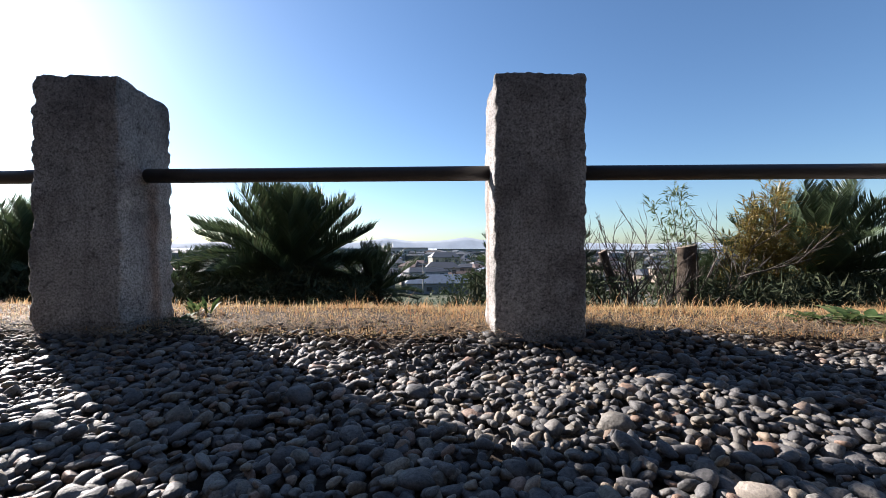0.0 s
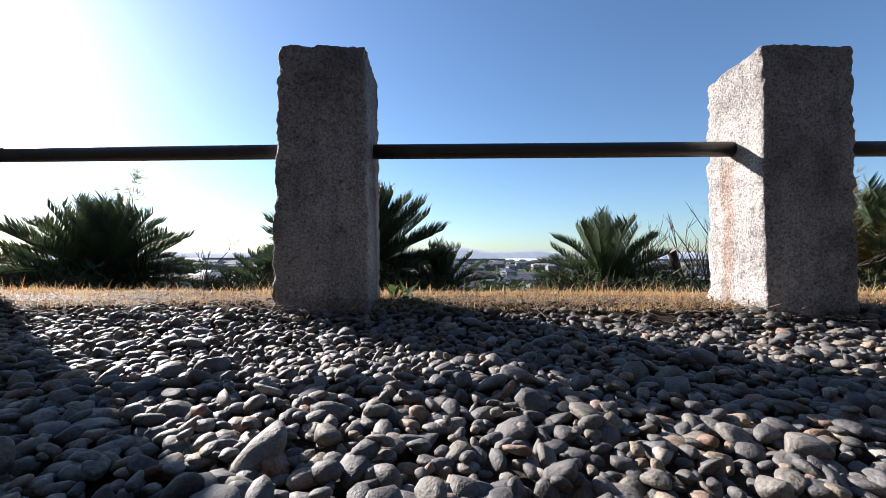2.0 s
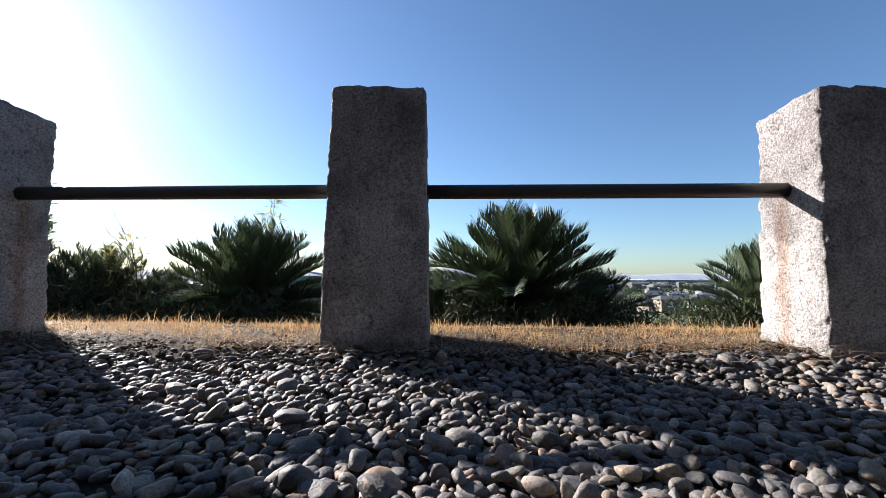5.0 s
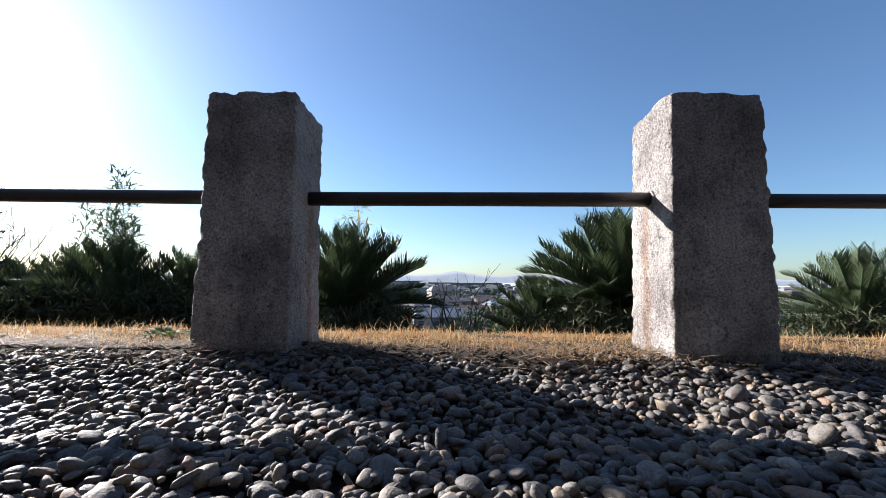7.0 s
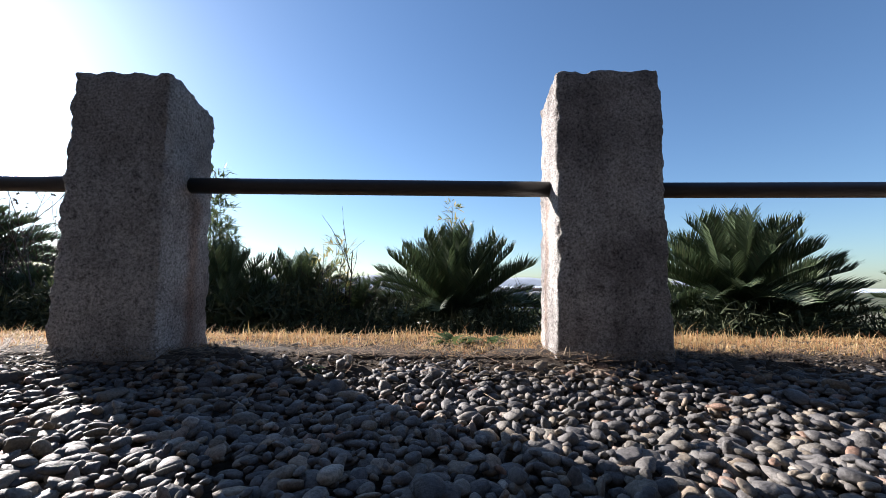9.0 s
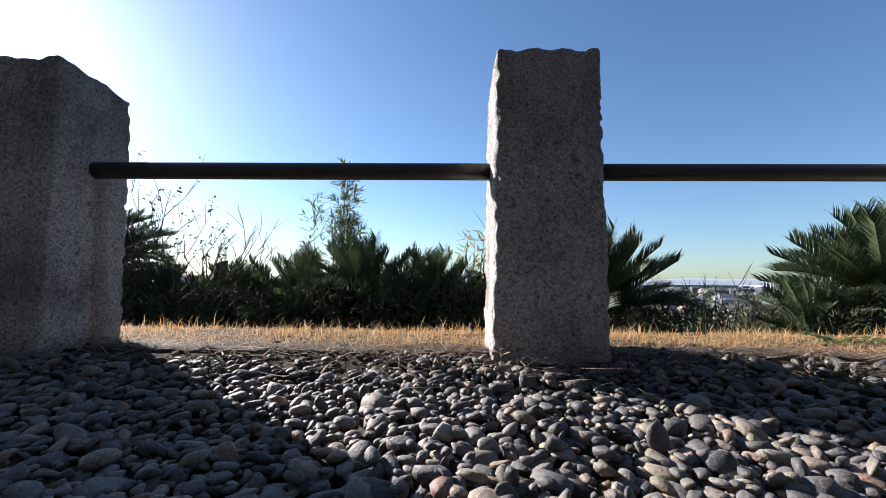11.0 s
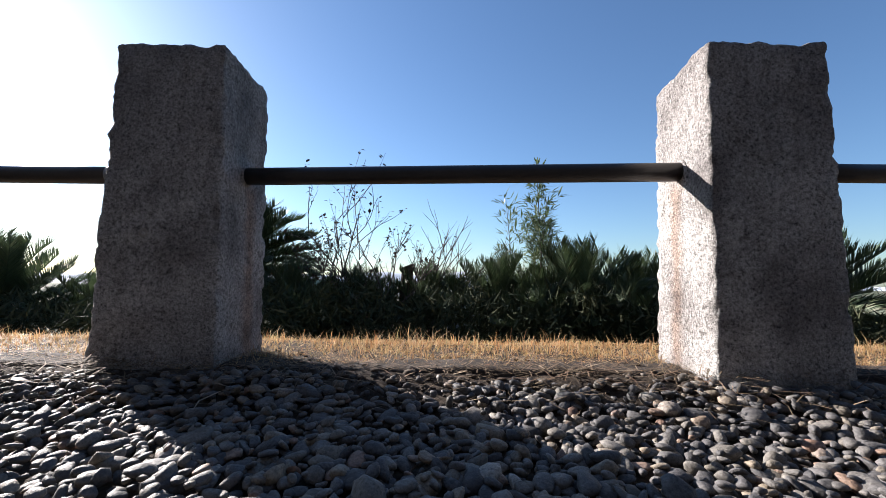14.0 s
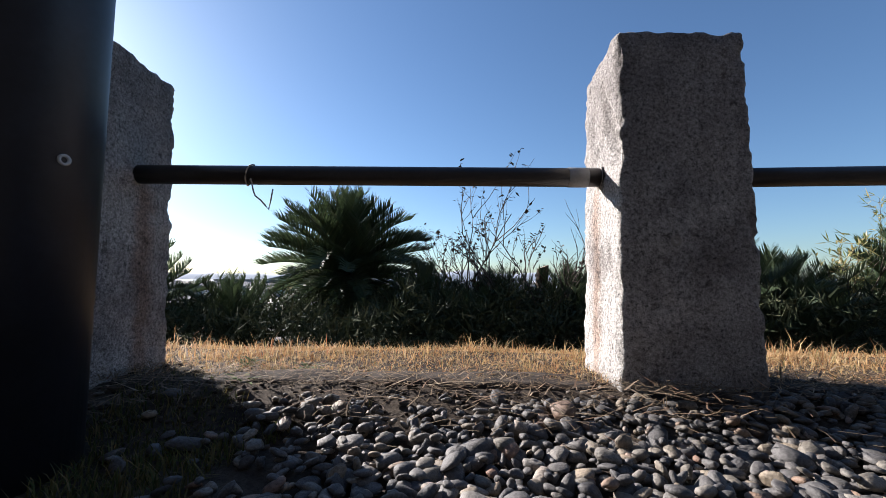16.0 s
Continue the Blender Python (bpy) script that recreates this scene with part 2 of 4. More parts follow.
CYCAD_DRY = make_leafy("cycad_dry_leaf", [(0, (0.22, 0.19, 0.10)), (0.5, (0.32, 0.29, 0.16)), (1, (0.16, 0.17, 0.08))], 0.5, 0.3)
BAMBOO = make_leafy("bamboo_leaf", [(0, (0.16, 0.20, 0.07)), (0.4, (0.26, 0.27, 0.10)), (0.75, (0.40, 0.34, 0.14)), (1, (0.50, 0.40, 0.20))], 0.45, 0.4)
BAMBOO_GREEN = make_leafy("bamboo_green_leaf", [(0, (0.07, 0.11, 0.05)), (0.6, (0.11, 0.15, 0.07)), (1, (0.20, 0.22, 0.11))], 0.45, 0.35)
YELLOW = make_leafy("yellowed_leaf", [(0, (0.26, 0.19, 0.05)), (0.4, (0.36, 0.27, 0.08)), (0.7, (0.14, 0.14, 0.05)), (1, (0.22, 0.14, 0.06))], 0.5, 0.35)
WEED = make_leafy("weed_leaf", [(0, (0.05, 0.085, 0.028)), (0.5, (0.085, 0.125, 0.045)), (1, (0.13, 0.17, 0.065))], 0.6, 0.3)
TWIG = make_plain("twig_bark", (0.075, 0.06, 0.048), 0.85, 0, 0.4, 25)
BARK = make_plain("trunk_bark", (0.09, 0.07, 0.055), 0.95, 0, 0.5, 14, 0.8, 0.02)
CUT = make_plain("cut_wood", (0.26, 0.20, 0.15), 0.9, 0, 0.35, 20)
PAINT = make_plain("black_brown_paint", (0.022, 0.018, 0.017), 0.42, 0, 0.35, 9, 0.15, 0.001)
POLE = make_plain("dark_blue_paint", (0.012, 0.014, 0.022), 0.45, 0, 0.3, 6, 0.1, 0.001)
STEEL = make_plain("dull_steel", (0.42, 0.41, 0.39), 0.5, 0.15, 0.2, 30)
TAPE = make_plain("grey_tape", (0.22, 0.22, 0.22), 0.6, 0, 0.15, 40)
CORD = make_plain("pale_cord", (0.50, 0.42, 0.33), 0.8, 0, 0.2, 60)
CONCRETE = make_plain("old_concrete", (0.055, 0.046, 0.040), 0.95, 0, 0.4, 7, 0.7, 0.008)
SKY_BLOCK = make_plain("sky_block_dark", (0.03, 0.03, 0.032), 0.95, 0, 0.3, 1.5)
ASPHALT = make_plain("asphalt", (0.055, 0.055, 0.055), 0.92, 0, 0.3, 3, 0.5, 0.006)
MORTAR = make_plain("mortar", (0.33, 0.31, 0.28), 0.95, 0, 0.3, 40, 0.6, 0.004)
# emission paints the haze over the hills and the brightness of the bay
HILLS = make_distance("haze_glow_hills", (0.40, 0.455, 0.53), 0.33)
SEA = make_distance("glowing_sea", (0.66, 0.74, 0.82), 0.33)
WALLS = [make_plain("house_wall_" + n, c, 0.85, 0, 0.15, 0.4, 0.1) for n, c in (("white", (0.34, 0.33, 0.32)), ("cream", (0.30, 0.26, 0.21)), ("grey", (0.22, 0.22, 0.23)), ("tan", (0.24, 0.19, 0.15)))]
ROOFS = [make_plain("house_roof_" + n, c, 0.6, 0, 0.2, 0.8, 0.2) for n, c in (("slate", (0.05, 0.054, 0.065)), ("blue", (0.09, 0.12, 0.165)), ("brown", (0.085, 0.05, 0.04)), ("grey", (0.11, 0.11, 0.115)))]
GLASS = make_plain("dark_window", (0.05, 0.06, 0.07), 0.15, 0, 0.1, 1)
PALE_GREEN = make_plain("pale_green_cladding", (0.24, 0.33, 0.30), 0.6, 0, 0.1, 0.3)
WHITE_METAL = make_plain("white_roof_metal", (0.42, 0.44, 0.46), 0.5, 0, 0.1, 0.2)
WOODS = make_leafy("far_leaf", [(0, (0.03, 0.045, 0.02)), (0.6, (0.05, 0.07, 0.03)), (1, (0.08, 0.09, 0.04))], 0.7, 0.1, 1.0)


# ---- mesh helpers ----
def mesh_of(name, verts, faces, mat, smooth=False):
    me = bpy.data.meshes.new(name)
    me.from_pydata([tuple(v) for v in verts], [], [tuple(f) for f in faces])
    me.materials.append(mat)
    if smooth:
        me.shade_smooth()
    me.update()
    return me


def tri_mesh(name, verts, tris, mat, smooth=True):
    """A mesh straight from number arrays of corners and triangles."""
    me = bpy.data.meshes.new(name)
    n = len(tris)
    me.vertices.add(len(verts))
    me.vertices.foreach_set("co", np.asarray(verts, dtype=np.float32).ravel())
    me.loops.add(n * 3)
    me.loops.foreach_set("vertex_index", np.asarray(tris, dtype=np.int32).ravel())
    me.polygons.add(n)
    me.polygons.foreach_set("loop_start", np.arange(n, dtype=np.int32) * 3)
    me.polygons.foreach_set("loop_total", np.full(n, 3, dtype=np.int32))
    me.materials.append(mat)
    me.update(calc_edges=True)
    if smooth:
        me.shade_smooth()
    return me


def from_bm(name, bm, mat, smooth=False):
    me = bpy.data.meshes.new(name)
    bm.to_mesh(me)
    bm.free()
    me.materials.append(mat)
    if smooth:
        me.shade_smooth()
    return me


def part(name, me, parent, label="", m=None):
    ob = new(name, me)
    ob.parent = parent
    if m is not None:
        ob.matrix_basis = m
    if label:
        ob["label"] = label
    return ob


def empty(name, m):
    ob = new(name)
    ob.matrix_basis = m
    ob.empty_display_size = 0.1
    return ob


def box_bm(x0, x1, y0, y1, z0, z1, bevel=0.0, bm=None):
    own = bm is None
    bm = bmesh.new() if own else bm
    made = bmesh.ops.create_cube(bm, size=1)["verts"]
    for v in made:
        v.co = Vector((x0 + (v.co.x + 0.5) * (x1 - x0), y0 + (v.co.y + 0.5) * (y1 - y0), z0 + (v.co.z + 0.5) * (z1 - z0)))
    if bevel and own:
        bmesh.ops.bevel(bm, geom=bm.edges[:], offset=bevel, segments=2, affect="EDGES")
    return bm


def tube(points, radii, sides=8, closed=True):
    """Corners and faces of a round bar along points."""
    verts, faces = [], []
    pts = [Vector(p) for p in points]
    for i, p in enumerate(pts):
        d = (pts[min(i + 1, len(pts) - 1)] - pts[max(i - 1, 0)]).normalized()
        a = d.orthogonal().normalized() if abs(d.z) > 0.95 else d.cross(Vector((0, 0, 1))).normalized()
        b = d.cross(a)
        for k in range(sides):
            w = 2 * math.pi * k / sides
            verts.append(p + (a * math.cos(w) + b * math.sin(w)) * radii[i])
    for i in range(len(pts) - 1):
        for k in range(sides):
            q = (k + 1) % sides
            faces.append((i * sides + k, i * sides + q, (i + 1) * sides + q, (i + 1) * sides + k))
    if closed:
        faces.append(tuple(range(sides))[::-1])
        faces.append(tuple(range((len(pts) - 1) * sides, len(pts) * sides)))
    return verts, faces


def join(lists):
    verts, faces = [], []
    for v, f in lists:
        o = len(verts)
        verts += list(v)
        faces += [tuple(i + o for i in q) for q in f]
    return verts, faces


# ---- plan ----
def row(x):
    """Where the front faces of the posts run."""
    return 1.79 - 0.026 * x + 0.035 * math.exp(-((x + 6.5) / 3.0) ** 2)


def edge(x):
    """Front edge of the raised pebble bed."""
    return 0.22 - 0.066 * x


def brow(x):
    return row(x) + 0.68


def sink(v):
    """How far the pebbles lie below the soil of the brow, v metres behind the row of posts."""
    return np.interp(v, (-0.9, -0.5, -0.22, -0.02), (0.063, 0.059, 0.041, 0.0))


X0, X1 = -14.4, 3.0            # stretch of the bed that is laid with pebbles


# ---- ground ----
def ground_height(x, y):
    v = y - row(x)
    prof = ((-2.5, -0.096), (-0.5, -0.091), (-0.22, -0.070), (-0.06, -0.030), (0.05, 0.0), (0.68, 0.0), (0.95, -0.05), (1.6, -0.35), (2.6, -0.75), (4.2, -1.0), (5.5, -1.5), (8, -3.2), (14, -5.6),
            (30, -8.0), (60, -10.5), (100, -12.2), (200, -13.2), (300, -14.5), (700, -17.5), (1330, -19.2), (1500, -21), (4900, -21))
    z = prof[-1][1]
    for (a, za), (b, zb) in zip(prof, prof[1:]):
        if v <= b:
            z = za + (zb - za) * max(0.0, (v - a) / (b - a))
            break
    if -0.3 < v < 0.55:
        z += 0.006 * noise.noise((x * 22, y * 22, 5)) + 0.006 * noise.noise((x * 45, y * 45, 6))
    if -0.1 < v < 8:
        z += 0.012 * noise.noise((x * 1.7, y * 1.7, 0)) + 0.005 * noise.noise((x * 9, y * 9, 3))
    return z


def build_ground():
    xs = [-4800, -2500, -1200, -600, -300, -150, -80, -45, -28, -20] + [X0 - 1.5 + 0.045 * i for i in range(int((X1 + 3 - X0) / 0.045))] + [8.5, 12, 18, 28, 45, 80, 150, 300, 600, 1200, 2500, 4800]
    vs = [-0.27 + 0.035 * i for i in range(24)] + [0.6, 0.68, 0.76, 0.85, 0.95, 1.1, 1.3, 1.6, 2, 2.6, 3.3, 4.2, 5.5, 8, 11, 14, 20, 30, 45, 60, 90, 120, 200, 300, 480, 700, 1000, 1330, 1500, 4850]
    verts, faces = [], []
    lead = [0.0, 0.08, 0.3, 0.55, 0.75, 0.9]
    for x in xs:
        a = min(max(x, -30), 30)
        ys = [edge(a) + (row(a) - 0.3 - edge(a)) * k for k in lead] + [row(a) + v for v in vs]
        for y in ys:
            verts.append((x, y, ground_height(a, y)))
    n = len(lead) + len(vs)
    for i in range(len(xs) - 1):
        for k in range(n - 1):
            faces.append((i * n + k, (i + 1) * n + k, (i + 1) * n + k + 1, i * n + k + 1))
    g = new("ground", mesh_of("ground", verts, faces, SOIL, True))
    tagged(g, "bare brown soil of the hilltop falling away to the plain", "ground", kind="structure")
    return g


GROUND = build_ground()

# lower walk behind the bed, with the low wall that holds the bed up
low = new("pavement", mesh_of("pavement", [(-4800, 320, -0.95), (-4800, -4800, -0.95), (4800, -4800, -0.95), (4800, -316, -0.95), (30, edge(30), -0.95), (-30, edge(-30), -0.95)],
                              [(0, 1, 2, 3, 4, 5)], ASPHALT))
tagged(low, "plain grey asphalt walk below the pebble bed", "pavement", kind="structure")
wall_verts = []
for x in (-30.0, 30.0):
    wall_verts += [(x, edge(x), -1.1), (x, edge(x) + 0.08, -1.1), (x, edge(x) + 0.08, -0.005), (x, edge(x), -0.005)]
wall = new("wall_south", mesh_of("wall_south", wall_verts, [(0, 1, 2, 3), (4, 7, 6, 5), (0, 3, 7, 4), (3, 2, 6, 7), (2, 1, 5, 6), (1, 0, 4, 5)], CONCRETE))
tagged(wall, "low plain concrete wall edging the pebble bed", "retaining wall", kind="structure")

# unseen wall, added to keep sky light off post fronts and pebbles
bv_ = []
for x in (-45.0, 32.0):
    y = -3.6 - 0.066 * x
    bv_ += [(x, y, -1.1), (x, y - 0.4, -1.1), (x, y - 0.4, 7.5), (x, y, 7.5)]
back = new("wall_sky_block", mesh_of("wall_sky_block", bv_, [(0, 1, 2, 3), (4, 7, 6, 5), (0, 3, 7, 4), (3, 2, 6, 7), (2, 1, 5, 6), (1, 0, 4, 5)], SKY_BLOCK))
tagged(back, "unseen dark wall added behind the walk to block sky light", "wall", kind="structure")
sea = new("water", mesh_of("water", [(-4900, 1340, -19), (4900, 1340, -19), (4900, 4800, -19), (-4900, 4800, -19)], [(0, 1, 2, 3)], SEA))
tagged(sea, "pale bay with its sunlit brightness put in as emission", "sea", kind="structure")


def build_hills():
    verts, faces = [], []
    n = 260
    for i in range(n + 1):
        x = -4700 + 9400 * i / n
        u = x / 4500
        h = 52 + 26 * noise.noise((u * 3.1, 1.3, 0)) + 16 * noise.noise((u * 9.0, 4.0, 0)) + 7 * noise.noise((u * 30, 2, 0)) + 3 * noise.noise((u * 90, 7, 0))
        h += 38 * math.exp(-((u - 0.045) / 0.045) ** 2) + 40 * math.exp(-((u + 0.16) / 0.05) ** 2) + 22 * math.exp(-((u - 0.23) / 0.06) ** 2)
        verts += [(x, 4480, -19.2), (x, 4560, h * 0.7 - 8), (x, 4640, h), (x, 4760, -19.2)]
    for i in range(n):
        for k in range(3):
            faces.append((i * 4 + k, (i + 1) * 4 + k, (i + 1) * 4 + k + 1, i * 4 + k + 1))
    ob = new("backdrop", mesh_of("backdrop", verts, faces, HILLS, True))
    tagged(ob, "blue hills on the far shore of the bay, their haze put in as emission", "hills", kind="structure")


build_hills()


# ---- stone posts and pipe rails ----
def rough_block(name, wt_, wb, d, h, seed, chips=1.0, dents=()):
    """A split granite block standing on z = 0, front face towards -y, tapering upwards."""
    step = 0.0142
    nx, ny, nz = round(wb / step), round(d / step), round((h + 0.12) / step)
    index, verts, faces = {}, [], []
    r = 0.011
    off = Vector((seed * 3.7, seed * 1.9, seed * 5.3))
    lean_x, lean_y = 0.02 * noise.noise((seed, 5, 1)), 0.012 * noise.noise((seed, 8, 1))

    def vert(i, j, k):
        key = (i, j, k)
        if key in index:
            return index[key]
        p = Vector((-0.5 + i / nx, -0.5 + j / ny, k / nz))
        t = p.z
        w = wb + (wt_ - wb) * t
        dd = d * (1.0 - 0.05 * t)
        hx, hy, H = w / 2, dd / 2, h + 0.12
        q = Vector((p.x * w, p.y * dd, p.z * H))
        rr = r * (1.0 + 0.8 * noise.noise(q * 9 + off))
        c = Vector((max(-hx + rr, min(hx - rr, q.x)), max(-hy + rr, min(hy - rr, q.y)), min(H - rr, q.z)))
        nrm = q - c
        if nrm.length > 1e-7:
            nrm.normalize()
            q = c + nrm * rr
        else:
            nrm = Vector((0, 0, 0))
        front = max(0.0, -nrm.y)
        amp = 1.0 - 0.72 * front
        a = q + off
        disp = amp * (0.0055 * noise.noise(a * 5) + 0.0042 * noise.noise(a * 15) + 0.0036 * noise.noise(a * 38)) + 0.0026 * noise.noise(a * 80)
        near_edge = max(0.0, 1 - abs(abs(q.x) - hx) / 0.035) * max(0.0, 1 - abs(abs(q.y) - hy) / 0.035)
        near_top = max(0.0, 1 - (H - q.z) / 0.04) * max(max(0.0, 1 - abs(abs(q.x) - hx) / 0.05), max(0.0, 1 - abs(abs(q.y) - hy) / 0.05))
        chip = max(0.0, 0.25 + noise.noise(a * 17) + 0.7 * noise.noise(a * 41))
        disp -= chips * 0.015 * chip * max(near_edge, 0.55 * near_top)
        if nrm.x < -0.6:
            for cy, cz, ry, rz, deep in dents:
                e = ((q.y - cy - 0.35 * (q.z - 0.12 - cz)) / ry) ** 2 + ((q.z - 0.12 - cz) / rz) ** 2
                disp -= deep * max(0.0, 1 - e) * (0.75 + 0.5 * noise.noise(a * 23))
        q = q + nrm * disp
        q.z -= 0.03 * (p.y + 0.5) * (t ** 6) + (0.016 * noise.noise((q.x * 6 + seed, q.y * 5, seed)) + 0.008 * noise.noise((q.x * 17 + seed, q.y * 14, seed))) * t ** 4
        q.x += lean_x * t
        q.y += lean_y * t
        q.z -= 0.12
        index[key] = len(verts)
        verts.append(q)
        return index[key]

    for k in range(nz):
        for i in range(nx):
            faces.append((vert(i, 0, k), vert(i + 1, 0, k), vert(i + 1, 0, k + 1), vert(i, 0, k + 1)))
            faces.append((vert(i + 1, ny, k), vert(i, ny, k), vert(i, ny, k + 1), vert(i + 1, ny, k + 1)))
        for j in range(ny):
            faces.append((vert(0, j + 1, k), vert(0, j, k), vert(0, j, k + 1), vert(0, j + 1, k + 1)))
            faces.append((vert(nx, j, k), vert(nx, j + 1, k), vert(nx, j + 1, k + 1), vert(nx, j, k + 1)))
    for i in range(nx):
        for j in range(ny):
            faces.append((vert(i, j, nz), vert(i + 1, j, nz), vert(i + 1, j + 1, nz), vert(i, j + 1, nz)))
    return mesh_of(name, verts, faces, GRANITE, True)


# centre x, front y, turn, top width, bottom width, height
POSTS = [
    (2.385, 1.678, 1.3, 0.370, 0.400, 1.115),
    (0.360, 1.735, 0.2, 0.379, 0.379, 1.078),
    (-1.658, 1.807, 0.0, 0.366, 0.408, 1.108),
    (-3.718, 1.906, 1.2, 0.413, 0.466, 1.133),
    (-5.770, 2.010, -4.6, 0.410, 0.439, 1.147),
    (-7.735, 2.021, -0.1, 0.371, 0.411, 1.107),
    (-9.736, 2.019, -0.7, 0.383, 0.423, 1.081),
    (-11.776, 2.150, -1.0, 0.398, 0.446, 1.135),
    (-13.829, 2.129, -2.5, 0.365, 0.395, 1.117),
]
RAIL_Z, RAIL_R, POST_D = 0.705, 0.034, 0.36
post_obs = []
for n, (px, py, turn, wtop, wbot, ph) in enumerate(POSTS):
    ob = empty("stone_post", pose(px, py + POST_D / 2, 0, 0, 0, turn))
    part("shaft", rough_block("shaft", wtop + 0.008, wbot + 0.008, POST_D, ph + 0.016, n + 1, 1.0 + 0.25 * (n % 3), ((-0.10, 0.84, 0.045, 0.15, 0.040), (-0.05, 0.98, 0.018, 0.06, 0.016), (-0.09, 0.42, 0.014, 0.06, 0.020)) if n == 7 else ((0.03, 0.38, 0.03, 0.04, 0.018),) if n == 2 else ()), ob)
    for side in (-1, 1):
        ring = []
        for k in range(20):
            w = 2 * math.pi * k / 20
            for rr, dx in ((RAIL_R * 1.0, 0.004), (RAIL_R * (1.28 + 0.12 * noise.noise((k * 0.9, n, side))), 0.001)):
                ring.append((side * (wbot * 0.497 - 0.008 + dx), 0.0 + rr * math.cos(w), RAIL_Z + rr * math.sin(w)))
        fc = [(2 * k, 2 * ((k + 1) % 20), 2 * ((k + 1) % 20) + 1, 2 * k + 1) for k in range(20)]
        part("mortar_collar", mesh_of("mortar_collar", ring, fc if side > 0 else [f[::-1] for f in fc], GRANITE, True), ob, "rough grey mortar round the pipe")
    tagged(ob, "square rough-split grey granite post standing in pebbles", "stone post", "granite posts of the barrier")
    post_obs.append(ob)

# round plugged holes on the faces of three posts
for n, dx, z in ((4, -0.12, 0.46), (5, -0.115, 0.43), (7, -0.045, 0.46)):
    vv, ff = [], []
    for k in range(24):
        w = 2 * math.pi * k / 24
        for rr, yy in ((0.017, -POST_D / 2 - 0.002), (0.012, -POST_D / 2 - 0.004), (0.0085, -POST_D / 2 - 0.002)):
            vv.append((dx + rr * math.cos(w), yy, z + rr * math.sin(w)))
    for k in range(24):
        q = (k + 1) % 24
        for s in (0, 1):
            ff.append((3 * k + s, 3 * k + s + 1, 3 * q + s + 1, 3 * q + s))
    part("plug_ring", mesh_of("plug_ring", vv, ff, MORTAR, True), post_obs[n], "pale ring of a filled drill hole")

for n in range(len(POSTS) - 1):
    a, b = POSTS[n], POSTS[n + 1]
    pa = Vector((a[0] - a[4] / 2 + 0.06, a[1] + POST_D / 2, RAIL_Z))
    pb = Vector((b[0] + b[4] / 2 - 0.06, b[1] + POST_D / 2, RAIL_Z))
    mid = (pa + pb) / 2
    rail = empty("pipe_rail", Matrix.Translation(mid))
    part("pipe", mesh_of("pipe", *tube([pa.lerp(pb, k / 6) - mid for k in range(7)], [RAIL_R] * 7, 24), PAINT, True), rail)
    tagged(rail, "round dark brown painted steel pipe set between granite posts", "pipe rail", "pipe rails of the barrier")

# tape band and cord loop on the last pipe
a, b = POSTS[7], POSTS[8]
pa, pb = Vector((a[0] - a[4] / 2, a[1] + POST_D / 2, RAIL_Z)), Vector((b[0] + b[4] / 2, b[1] + POST_D / 2, RAIL_Z))
d = (pb - pa).normalized()
band = new("tape_band", mesh_of("tape_band", *tube([pa + d * 0.035, pa + d * 0.037, pa + d * 0.105, pa + d * 0.107], [RAIL_R, RAIL_R + 0.0016, RAIL_R + 0.0016, RAIL_R], 24, False), TAPE, True))
tagged(band, "grey tape wrapped round the dark pipe", "tape")
cpos = pb - d * 0.40
loop = []
for k in range(15):
    w = math.pi * (0.5 + 1.2 * k / 14)
    loop.append(cpos + Vector((-0.002 * k, (RAIL_R + 0.003) * math.cos(w), (RAIL_R + 0.003) * math.sin(w))))
hang = [cpos + Vector((0.0 + 0.004 * k, -0.036 + 0.003 * math.sin(k), -0.01 - 0.012 * k)) for k in range(1, 7)]
hang += [cpos + Vector((0.03 + 0.014 * k, -0.034, -0.082 - 0.016 * k)) for k in range(1, 4)]
hang += [cpos + Vector((0.075 + 0.003 * k, -0.034, -0.118 + 0.02 * k)) for k in range(1, 4)]
cord = new("cord", mesh_of("cord", *tube(loop + hang, [0.0028] * len(loop + hang), 6), CORD, True))
tagged(cord, "pale frayed cord tied round the dark pipe", "cord")

# dark column close to the walk's end
col_at = Vector((-13.50, 1.77, 0))
column = empty("steel_column", pose(col_at.x, col_at.y, 0))
part("shaft", mesh_of("shaft", *tube([(0, 0, -0.2), (0, 0, 1.2), (0, 0, 2.6)], [0.15] * 3, 48), POLE, True), column)
part("cap", mesh_of("cap", *tube([(0, 0, 2.6), (0, 0, 2.63), (0, 0, 2.66)], [0.156, 0.156, 0.05], 48), POLE, True), column)
bolt_dir = Vector((0.966, -0.259, 0)).normalized()
bv, bf = [], []
side = bolt_dir.cross(Vector((0, 0, 1)))
for k in range(20):
    w = 2 * math.pi * k / 20
    for rr, o in ((0.0125, 0.149), (0.0125, 0.153), (0.007, 0.153), (0.006, 0.150)):
        bv.append(bolt_dir * o + side * rr * math.cos(w) + Vector((0, 0, 0.585 + rr * math.sin(w))))
for k in range(20):
    q = (k + 1) % 20
    for s in range(3):
        bf.append((4 * k + s, 4 * k + s + 1, 4 * q + s + 1, 4 * q + s))
part("bolt_ring", mesh_of("bolt_ring", bv, bf, STEEL, True), column, "small round steel fixing")
tagged(column, "dark blue-black painted round steel column beside the barrier", "column")

